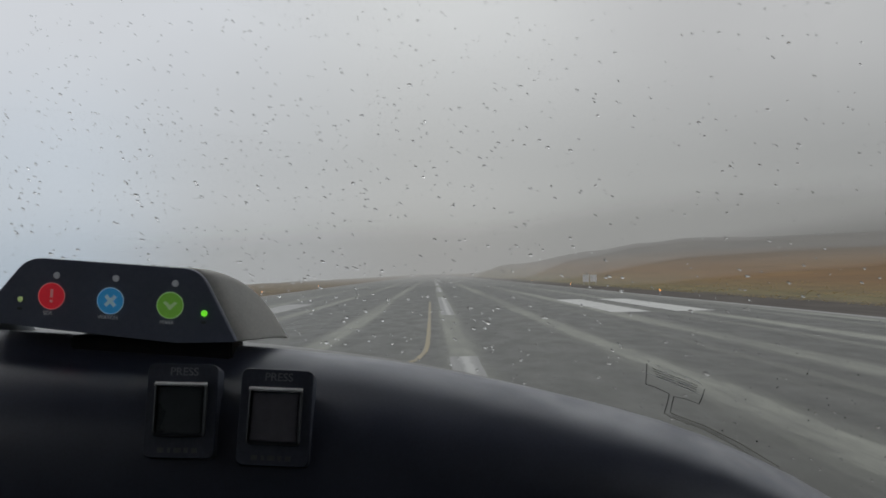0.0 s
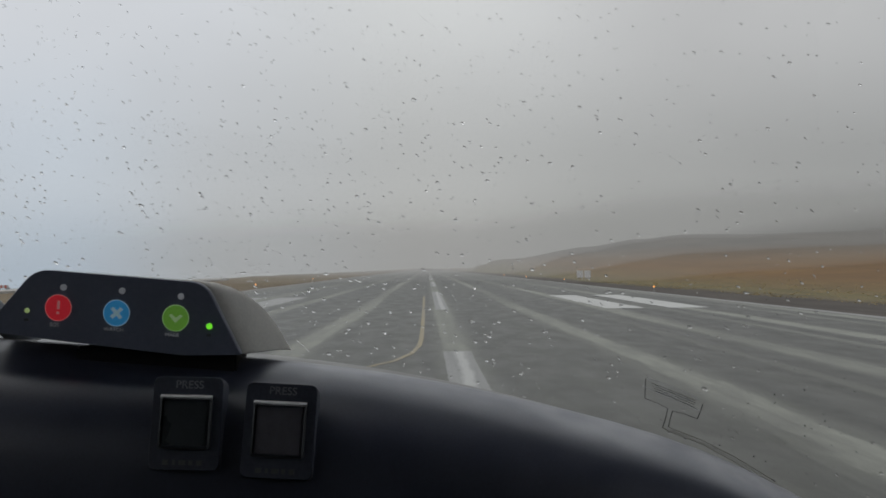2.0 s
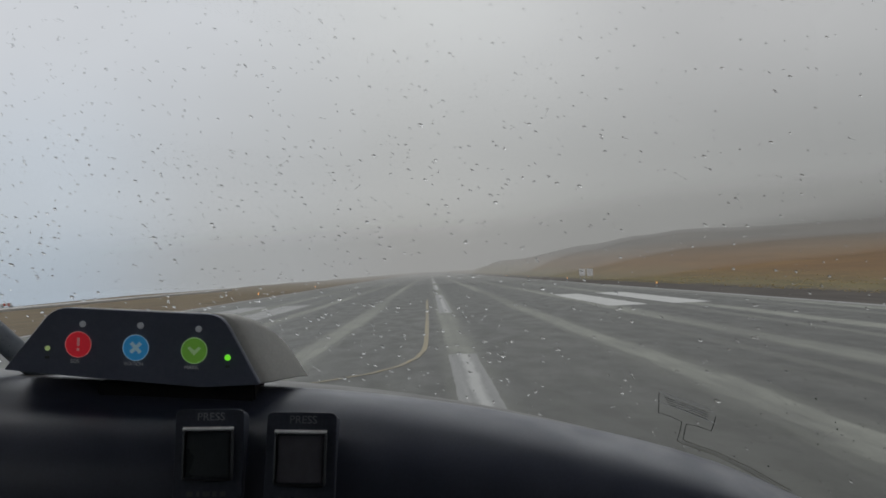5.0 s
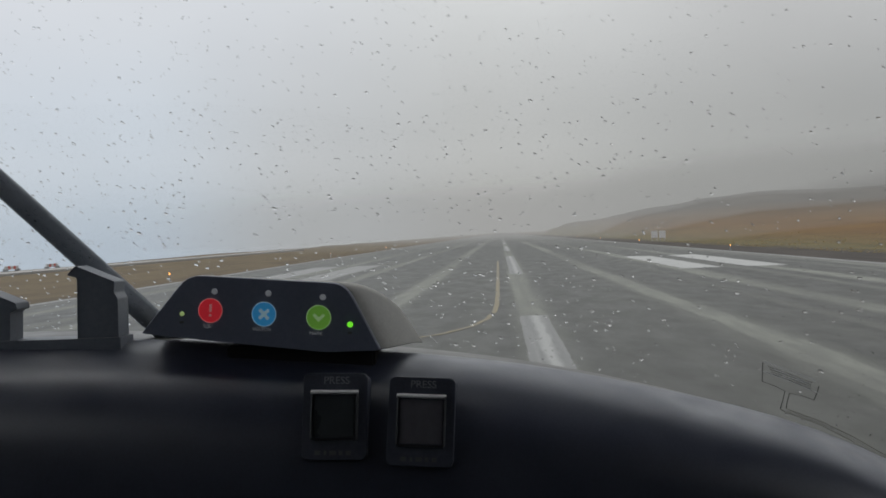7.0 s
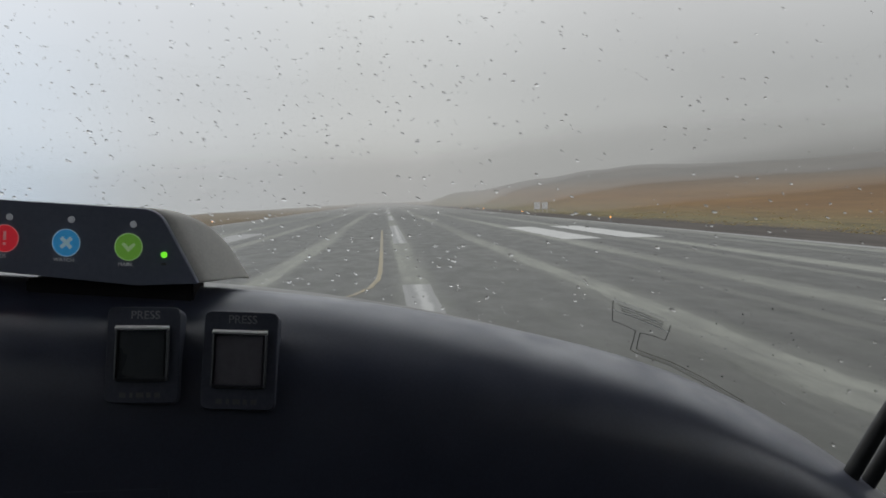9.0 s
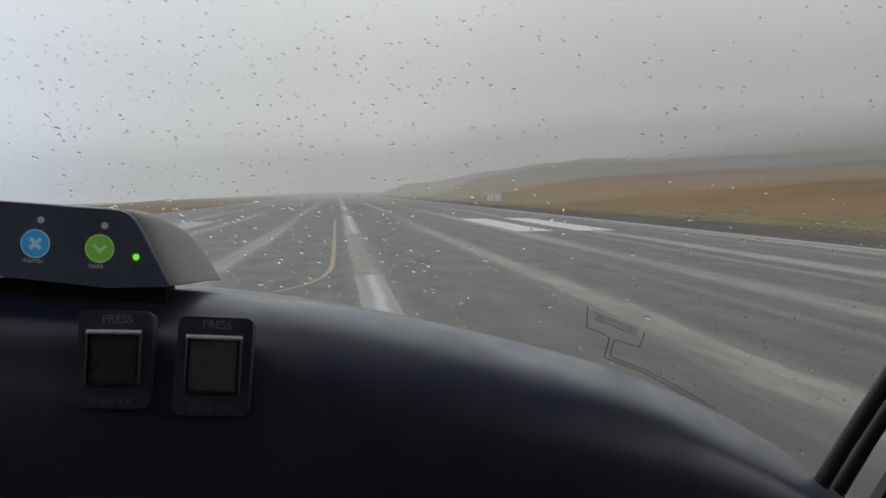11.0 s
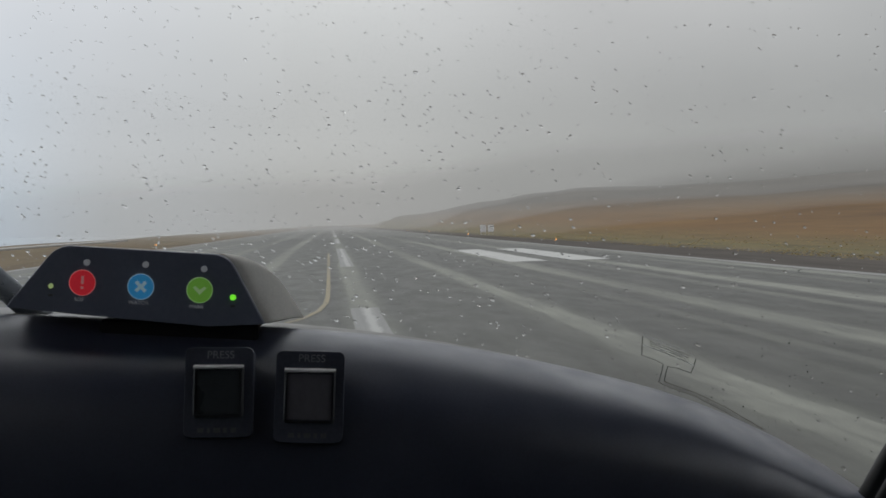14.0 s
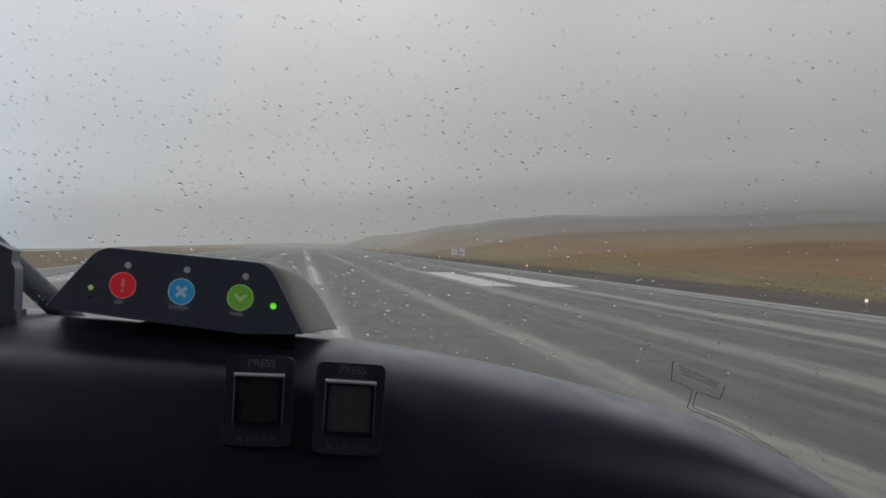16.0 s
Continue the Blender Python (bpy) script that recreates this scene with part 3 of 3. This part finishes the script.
part("pad", loft([[(x, y, top_z(x) + dz * slim(x)) for y, dz in LIP + FASCIA] + [(x, 0.4158, 1.40), (x, 0.4158, 1.35), (x, 0.470, 1.35)] for x in sweep]), DASH, dash, "grained dark padding with a soft sheen", smooth=True)
part("rear_ledge", loft([[(x, y, top_z(x) + dz) for y, dz in ((glass_y(x, 1.70) - 0.002, -0.0012), (0.4704, -0.0006), (0.4704, -0.03), (glass_y(x, 1.70) - 0.002, -0.03))] for x in sweep if x < 0.13]), LEDGE, dash, "narrow satin ledge below the windscreen")
panel = thing("instrument_panel", "black instrument panel below the glareshield", "instrument panel")
part("panel_section", box(-0.62, -0.2501, 0.4157, 0.4159, 1.30, 1.636), DASH, panel)
part("panel_section", box(-0.2499, 0.10, 0.4157, 0.4159, 1.30, 1.613), DASH, panel)
PY = 0.4157


def annunciator(x0, x1, z0, z1, lean, lens, label, rim):
    """A square press-to-test lamp in its bezel."""
    ob = thing("annunciator_switch", label, "push switch", group="square press switches")
    cx, cz, w, h = (x0 + x1) / 2, (z0 + z1) / 2, (x1 - x0) / 2, (z1 - z0) / 2
    ob.matrix_basis = pose(cx, 0.4150, cz, -12, lean, 0)
    plate = rounded([(-w - 0.0035, -h - 0.0078), (w + 0.0035, -h - 0.0078), (w + 0.0035, h + 0.008), (-w - 0.0035, h + 0.008)], 0.003)
    part("mounting_plate", loft([[(p.x, 0.012, p.y) for p in plate], [(p.x, 0.0002, p.y) for p in plate], [(p.x * 0.985, -0.0004, p.y * 0.985) for p in plate]]), PLATE, ob)
    outer = rounded([(-w, -h), (w, -h), (w, h), (-w, h)], 0.0012, 3)
    s = (w - 0.0007) / w
    rings = [[(p.x, -0.0002, p.y) for p in outer], [(p.x, -0.0030, p.y) for p in outer], [(p.x * s, -0.0034, p.y * s) for p in outer], [(p.x * s, -0.0006, p.y * s) for p in outer]]
    part("bezel", loft(rings, caps=False), rim, ob, "dark worn metal bezel")
    part("lens", box(-w + 0.0012, w - 0.0012, -0.0018, -0.0003, -h + 0.0012, h - 0.0012, 0.0004), lens, ob, "unlit smoked lens")
    # white diffuse strip: the highlight on the rim is put into its colour
    part("rim_highlight", loft([[(x, -0.0018, h + 0.0010), (x, -0.0038, h + 0.0001), (x, -0.0039, h - 0.0002), (x, -0.0036, h - 0.0007), (x, -0.0022, h - 0.0008)] for x in (-w, -w + 0.0006, w - 0.0006, w)]), RIM_SHINE, ob, "white strip painted for the highlight on the upper rim")
    lettering("legend", "PRESS", 0.0042, pose(0.0005, -0.0006, h + 0.0048, 90, 0, 0), LEGEND, ob, "faded lettering")
    for k, wide in enumerate((2.2, 1.0, 2.6, 1.4, 2.0)):
        x = -0.0066 + k * 0.0031
        part("legend_bar", box(x - wide * 0.0005, x + wide * 0.0005, -0.0007, -0.0003, -h - 0.0058, -h - 0.0040), DIMPRINT, ob, "faded lettering bar")
    return ob


annunciator(-0.0832, -0.0640, 1.6752, 1.6943, 2.0, LENS_DARK, "square black press switch with a worn bezel", DULL)
annunciator(-0.0488, -0.0290, 1.6716, 1.6916, 3.5, LENS_GREY, "square smoked grey press switch with a highlight painted on its rim", DULL)


def keypad():
    """A small tracker keypad: a dark sloping face with three round buttons, on a grey domed housing."""
    ob = thing("tracker_keypad", "dark keypad with red, blue and green buttons on the glareshield", "keypad")
    F = 0.4375
    out = rounded([(-0.1585, 1.7190), (-0.1375, 1.7432), (-0.0705, 1.7372), (-0.0565, 1.7085), (-0.0800, 1.7085), (-0.1300, 1.7150)], [0.0012, 0.006, 0.006, 0.0012, 0.002, 0.002])
    cx, cz = -0.107, 1.722
    ring = lambda y, s: [(cx + (p.x - cx) * s, y, cz + (p.y - cz) * s) for p in out]
    part("front_face", loft([ring(F + 0.004, 1.0), ring(F + 0.0006, 1.0), ring(F, 0.99)]), FACE, ob, "dark satin front face")
    rings = []
    for k in range(15):
        s = math.sin(math.pi / 2 * k / 14)
        drop = max(0.0, 1 - (s * 0.995) ** 2.4) ** (1 / 2.3)
        y = F + 0.004 + 0.036 * s
        row = []
        for p in out:
            low_z = 1.7085 + (1.7180 - 1.7085) * max(0.0, min(1.0, (-0.0565 - p.x) / 0.102)) - 0.0012 * s
            v = max(0.0, p.y - low_z) / 0.028
            grow = max(0.0, min(1.0, (p.x + 0.100) / 0.03))
            row.append((p.x + grow * (0.0110 * v * (1 - drop) + 0.0145 * s ** 0.7 + 0.0015 * s ** 1.5 * v), y, low_z + 0.028 * v * drop))
        rings.append(row)
    part("housing", loft(rings), HOUSING, ob, "mid-grey domed plastic housing", smooth=True)
    # supporting pad, its near-black colour doubling as the shadow below the keypad
    part("base_pad", box(-0.124, -0.060, 0.4460, 0.474, 1.6990, 1.7118, 0.001), RUBBER, ob, "mounting pad, near black for the shadow under the keypad")
    up = F - 0.0007
    for x, z, mat, name, icon in ((-0.1281, 1.7278, RED, "red_button", ICON_R), (-0.1053, 1.7255, BLUE, "blue_button", ICON_B), (-0.0821, 1.7233, GREEN, "green_button", ICON_G)):
        b = part(name, disc(x, z, 0.0051, up, F + 0.0003), mat, ob, "round printed " + name.split("_")[0] + " button")
        part("ring", loft([[(x + r * math.cos(a), y, z + r * math.sin(a)) for a in (2 * math.pi * k / 32 for k in range(32))] for r, y in ((0.0051, F), (0.0053, up - 0.0001), (0.0050, up - 0.0002))], caps=False), icon, b, "thin pale ring")
        tilt = pose(x, 0, z, 0, 5, 0)
        if icon is ICON_R:
            mark = box(-0.0005, 0.0005, up - 0.0003, up, -0.0006, 0.0027)
            box(-0.0005, 0.0005, up - 0.0003, up, -0.0025, -0.0015, bm=mark)
        elif icon is ICON_B:
            mark = box(-0.0027, 0.0027, up - 0.0003, up, -0.0007, 0.0007)
            bmesh.ops.transform(mark, matrix=pose(0, 0, 0, 0, 45, 0), verts=mark.verts)
            other = box(-0.0007, 0.0007, up - 0.00035, up, -0.0027, 0.0027)
            bmesh.ops.transform(other, matrix=pose(0, 0, 0, 0, 45, 0), verts=other.verts)
            tmp = bpy.data.meshes.new("tmp")
            other.to_mesh(tmp)
            other.free()
            mark.from_mesh(tmp)
        else:
            mark = loft([[(-0.0027, y, 0.0009), (-0.0018, y, 0.0016), (0, y, 0.0001), (0.0018, y, 0.0016), (0.0027, y, 0.0009), (0, y, -0.0019)] for y in (up, up - 0.0003)])
        bmesh.ops.transform(mark, matrix=tilt, verts=mark.verts)
        part("icon", mark, icon, b, "pale printed symbol")
    for x, z in ((-0.1262, 1.7358), (-0.1032, 1.7342), (-0.0801, 1.7318)):
        part("sensor_dot", disc(x, z, 0.0013, F - 0.0005, F + 0.0003, 16), DOT, ob)
    part("status_light", disc(-0.0690, 1.7199, 0.0012, F - 0.0006, F + 0.0003, 16), LED_ON, ob, "bright green status light")
    part("power_light", disc(-0.1405, 1.7268, 0.0010, F - 0.0006, F + 0.0003, 16), LED_DIM, ob, "dim yellow-green light")
    for text, x, z in (("SOS", -0.1298, 1.7211), ("WATCH", -0.1066, 1.7190), ("MARK", -0.0836, 1.7166)):
        lettering("legend", text, 0.0021, pose(x, F - 0.00035, z, 90, 4, 0), PRINT, ob, "small pale lettering")
    for x, z in ((-0.1408, 1.7232), (-0.0692, 1.7164)):
        part("legend_bar", box(x - 0.0009, x + 0.0009, F - 0.0004, F, z - 0.0005, z + 0.0005), DIMPRINT, ob)
    return ob


keypad()

# cradle: two hooked uprights on a low foot
cradle = thing("device_cradle", "empty slate grey plastic cradle with two hooked uprights", "cradle")
CY0, CY1 = 0.452, 0.466
for pts in ([(-0.1940, 1.706), (-0.1755, 1.706), (-0.1752, 1.7335), (-0.1768, 1.7362), (-0.1762, 1.7410), (-0.1935, 1.7485), (-0.1975, 1.7445), (-0.1930, 1.7432)],
            [(-0.2480, 1.706), (-0.2245, 1.706), (-0.2235, 1.7290), (-0.2203, 1.7302), (-0.2208, 1.7330), (-0.2330, 1.7382), (-0.2480, 1.7405)]):
    o = rounded([(x + 0.0022, z) for x, z in pts], 0.0007, 2)
    part("upright", loft([[(p.x, CY0 + 0.0006, p.y) for p in o], [(p.x, CY0, p.y) for p in o], [(p.x, CY1, p.y) for p in o]]), CRADLE, cradle, "hooked plastic upright")
part("foot", box(-0.2478, -0.1718, 0.450, 0.468, 1.706, 1.7166, 0.0003), CRADLE, cradle)

# windscreen posts
posts = (("windscreen_post", [(-0.1400, 0.486, 1.6945), (-0.2345, 0.486, 1.7845), (-0.546, 0.452, 2.0865)], 0.0053, TUBE, "dark grey diagonal windscreen post wet with rain"),
         ("cabin_brace", [(0.1336, 0.442, 1.520), (0.2080, 0.442, 1.640), (0.497, 0.415, 2.090)], 0.0036, BRACE, "slim dark diagonal cabin brace tube"),
         ("cabin_brace", [(0.1471, 0.450, 1.520), (0.2220, 0.450, 1.640), (0.511, 0.420, 2.085)], 0.0034, BRACE, "slim dark diagonal cabin brace tube"))
for name, pts, r, mat, label in posts:
    thing(name, label, "post", tube(pts, r, 14), mat, smooth=True)
thing("door_panel", "dark green door trim beside the brace tubes", "door", loft([[(0.212, y, 1.585), (0.40, y, 1.585), (0.61, y, 2.09), (0.535, y, 2.09)] for y in (0.456, 0.464)]), DOOR)


# windscreen
glass_bm = bmesh.new()
rows = [[glass_bm.verts.new((-0.62 + 1.2 * i / 24, glass_y(-0.62 + 1.2 * i / 24, 1.56 + 0.54 * j / 12), 1.56 + 0.54 * j / 12)) for i in range(25)] for j in range(13)]
for a, b in zip(rows, rows[1:]):
    for k in range(24):
        glass_bm.faces.new((a[k], a[k + 1], b[k + 1], b[k]))
screen = thing("window_1", "clear curved acrylic windscreen spotted with rain", "windscreen", kind="structure")
pane = part("pane", glass_bm, GLASS, screen, smooth=True)
pane.visible_shadow = False

rnd = random.Random(11)
verts, faces = [], []
SEG = 9
for k in range(9400):
    x, z = rnd.uniform(-0.40, 0.36), 1.63 + 0.31 * rnd.random()
    if rnd.random() < 0.70 * smooth01((x + 0.05) / 0.25):
        continue
    if rnd.random() < 0.55 * smooth01((z - 1.76) / 0.12):
        continue
    r = 0.00029 + 0.00036 * rnd.random() ** 2.0 + (0.00025 if rnd.random() < 0.04 else 0)
    wide, lean = rnd.uniform(1.1, 1.9), rnd.uniform(0.05, 0.6)
    c = Vector((x, glass_y(x, z) - 0.0001, z))
    if k < 420:
        # beads of rain along the windscreen post
        t = rnd.uniform(0.15, 1.6)
        c = Vector((-0.1400 - 0.0945 * t + rnd.uniform(-0.0045, 0.0045), 0.4795, 1.6945 + 0.090 * t + rnd.uniform(-0.005, 0.005)))
        r = rnd.uniform(0.0003, 0.0006)
    n = len(verts)
    for ring, (q, h) in enumerate(((1.0, 0.0), (0.91, 0.20), (0.68, 0.39), (0.36, 0.52))):
        for s in range(SEG):
            a = 2 * math.pi * s / SEG
            u, v = math.cos(a) * q * r * wide, math.sin(a) * q * r * (0.9 if math.sin(a) < 0 else 1.1)
            verts.append((c.x + u * math.cos(lean) - v * math.sin(lean), c.y + 0.0008 + h * r, c.z - u * math.sin(lean) + v * math.cos(lean)))
    verts.append((c.x, c.y + 0.0008 + r * 0.565, c.z))
    for ring in range(3):
        for s in range(SEG):
            t = (s + 1) % SEG
            faces.append((n + (ring + 1) * SEG + s, n + (ring + 1) * SEG + t, n + ring * SEG + t, n + ring * SEG + s))
    for s in range(SEG):
        faces.append((n + 3 * SEG + (s + 1) % SEG, n + 3 * SEG + s, n + 4 * SEG))
    base = len(verts)
    verts += verts[n:n + SEG]
    faces.append(tuple(base + s for s in range(SEG)))
me = bpy.data.meshes.new("mesh")
me.from_pydata(verts, [], faces)
me.materials.append(WATER)
for poly in me.polygons:
    poly.use_smooth = len(poly.vertices) < 5
drops = tagged(new("raindrops", me), "small clear raindrops on the windscreen", "raindrops", kind="stuff")
drops.visible_shadow = False

rnd = random.Random(23)
verts, faces = [], []
for k in range(26):
    x, z = rnd.uniform(0.115, 0.205), rnd.uniform(1.655, 1.690)
    r, n = rnd.uniform(0.00018, 0.0004), len(verts)
    for s in range(7):
        a = 2 * math.pi * s / 7
        q = r * rnd.uniform(0.7, 1.2)
        verts.append((x + q * math.cos(a), glass_y(x, z) - 0.0006, z + q * math.sin(a)))
    verts.append((x, glass_y(x, z) - 0.0006 - r * 0.5, z))
    faces += [(n + s, n + (s + 1) % 7, n + 7) for s in range(7)]
me = bpy.data.meshes.new("mesh")
me.from_pydata(verts, [], faces)
me.materials.append(RUBBER)
tagged(new("dirt_specks", me), "small dark specks of dirt on the windscreen", "dirt", kind="stuff")

# clear antenna film stuck to the glass, with fine dark edges
film = thing("antenna_film", "clear antenna film with fine dark edges on the windscreen", "antenna")


def on_glass(x, z):
    return (x, glass_y(x, z) - 0.0012, z)


def wire(name, pts, r, mat, label=""):
    part(name, tube([on_glass(*p) for p in pts], r, 6), mat, film, label)


FX, FZ = 0.1105, 1.6940
rel = lambda pts: [(FX + a * 0.001, FZ + b * 0.001) for a, b in pts]
wire("side_edge", rel([(0, 0), (-0.3, -4.2), (-0.5, -8.6)]), 0.00017, RUBBER)
wire("side_edge", rel([(23.4, -10.9), (22.6, -13.6), (21.2, -17.1)]), 0.00017, RUBBER)
wire("lead", rel([(9.0, -12.9), (8.2, -16.5), (6.8, -21.0)]), 0.00017, RUBBER)
wire("lead", rel([(10.9, -13.9), (10.0, -17.2), (9.3, -20.6)]), 0.00017, RUBBER)
wire("long_edge", rel([(-0.5, -8.6), (4.6, -10.5), (9.0, -12.9)]), 0.00012, BRACE)
wire("long_edge", rel([(10.9, -13.9), (15.8, -15.0), (21.2, -17.1)]), 0.00012, BRACE)
wire("upper_edge", rel([(0.4, 0.5), (11.0, -3.5), (21.7, -7.9)]), 0.00008, PRINT, "pale upper edge")
wire("upper_edge", rel([(1.0, -0.4), (11.0, -4.3), (22.4, -9.0)]), 0.00006, PRINT, "pale upper edge")
wire("upper_edge", rel([(-0.1, -3.8), (11.0, -8.4), (23.0, -13.9)]), 0.00009, PRINT, "pale inner edge")
# pale streaks paint the film's white highlights and glow faintly
for k, (a, b, r) in enumerate((((3.8, -2.9), (9.1, -4.6), 10), ((6.2, -4.2), (15.5, -7.8), 7), ((7.1, -6.1), (17.8, -9.5), 14), ((5.0, -4.9), (12.0, -7.6), 6), ((11.0, -6.0), (19.5, -9.6), 6))):
    wire("element", rel([a, ((a[0] + b[0]) / 2, (a[1] + b[1]) / 2 + 0.15), b]), r * 0.00001, PRINT, "pale glowing streak painted for a highlight on the film")
for k in range(4):
    wire("element", rel([(2.2 + k * 0.5, -1.9 - k * 1.1), (11 + k * 0.4, -5.3 - k * 1.1), (20.6 - k * 0.2, -9.4 - k * 0.9)]), 0.00010, BRACE, "fine dark conductor")
wire("tail", rel([(6.8, -21.0), (9.0, -22.3), (23.0, -27.8), (36.0, -35.0), (52, -45)]), 0.00016, TAIL)
wire("tail", rel([(9.3, -20.6), (11.0, -21.6), (23.5, -26.4), (37.0, -33.4), (54, -44)]), 0.00016, TAIL)
wire("tail", rel([(10.0, -22.0), (23.3, -27.2), (36.5, -34.2), (53, -44.5)]), 0.00010, TAIL)

# small print and gauges low on the panel
card = thing("registration_placard", "black placard with pale bars of lettering", "placard", box(-0.104, -0.066, PY - 0.0008, PY - 0.0001, 1.6240, 1.6357, 0.0002), DASH)
for k in range(5):
    part("lettering_bar", box(-0.0932 + k * 0.0044, -0.0906 + k * 0.0044, PY - 0.0013, PY - 0.0008, 1.6278, 1.6324), CARD, card, "pale lettering bar")


def gauge(x, z, r, pointer):
    ob = thing("panel_gauge", "round dark gauge set low in the panel", "gauge", group="panel gauges")
    ob.matrix_basis = pose(x, PY, z)
    part("bezel", loft([[(q * math.cos(a), y, q * math.sin(a)) for a in (2 * math.pi * k / 36 for k in range(36))] for q, y in ((r, 0), (r, -0.004), (r * 0.93, -0.005), (r * 0.9, -0.0015))], caps=False), PANEL, ob)
    part("dial", disc(0, 0, r * 0.9, -0.0015, 0.0), LENS_DARK, ob)
    for k in range(24):
        a = 2 * math.pi * k / 24
        bm = box(-0.0005, 0.0005, -0.0021, -0.0015, r * 0.68, r * 0.82)
        bmesh.ops.transform(bm, matrix=pose(0, 0, 0, 0, math.degrees(a), 0), verts=bm.verts)
        part("tick", bm, TICK, ob)
    if pointer:
        part("pointer", box(-0.002, -0.0006, -0.0026, -0.0018, r * 0.45, r * 0.8), NEEDLE, ob, "orange pointer")
        part("pointer", box(0.0006, 0.002, -0.0026, -0.0018, r * 0.45, r * 0.8), NEEDLE, ob, "orange pointer")
    return ob


gauge(-0.0095, 1.5948, 0.017, True)
gauge(-0.083, 1.5965, 0.0155, False)
switch_card = thing("panel_label", "small black panel label with pale bars", "label", box(-0.236, -0.212, PY - 0.0008, PY - 0.0001, 1.603, 1.630, 0.0003), PANEL)
part("lettering_bar", box(-0.224, -0.2155, PY - 0.0013, PY - 0.0008, 1.6115, 1.6128), DIMPRINT, switch_card)
part("lettering_bar", box(-0.224, -0.2165, PY - 0.0013, PY - 0.0008, 1.6225, 1.6231), DIMPRINT, switch_card)

# unseen shell round and behind the camera, added to shade the dash; open only at the windscreen and side windows
thing("ceiling", "unseen grey lined cabin roof that shades the dash", "ceiling", box(-0.64, 0.62, -1.2, 0.47, 2.10, 2.14), LINING, kind="structure")
thing("floor", "dark cabin floor", "floor", box(-0.64, 0.62, -1.2, 0.9, 0.55, 0.60), LINING, kind="structure")
thing("wall_rear", "unseen dark rear bulkhead that shades the dash", "wall", box(-0.64, 0.62, -1.24, -1.2, 0.60, 2.10), LINING, kind="structure")
# sill heights tuned for how much light reaches the dash and keypad housing
for name, a, b, sill in (("wall_left", -0.66, -0.64, 1.905), ("wall_right", 0.62, 0.64, 1.885)):
    thing(name, "unseen dark cabin side wall, sill set for the dash light", "wall", box(a, b, -1.24, 0.53, 0.60, sill), LINING, kind="structure")
    for y0, y1 in ((-1.24, -1.16), (0.40, 0.53)):
        thing("door_post", "unseen dark upright at the cabin corner", "post", box(a, b, y0, y1, sill, 2.10), LINING)
thing("wall_front", "dark firewall below the panel", "wall", box(-0.64, 0.62, 0.532, 0.55, 0.60, 1.545), LINING, kind="structure")
# nose out of view, added so the raindrops refract something dark
nose = [[(w * math.cos(a), y, z - 0.16 + 0.16 * math.sin(a)) for a in (math.pi * k / 12 for k in range(13))] + [(-w, y, z - 0.5), (w, y, z - 0.5)] for y, w, z in ((0.552, 0.50, 1.52), (0.80, 0.47, 1.485), (1.15, 0.40, 1.44), (1.45, 0.30, 1.39), (1.60, 0.20, 1.32))]
thing("unseen_cowling", "unseen dark grey cowling added to darken the tops of the raindrops", "engine cowling", loft(nose), COWL, kind="structure", smooth=True)
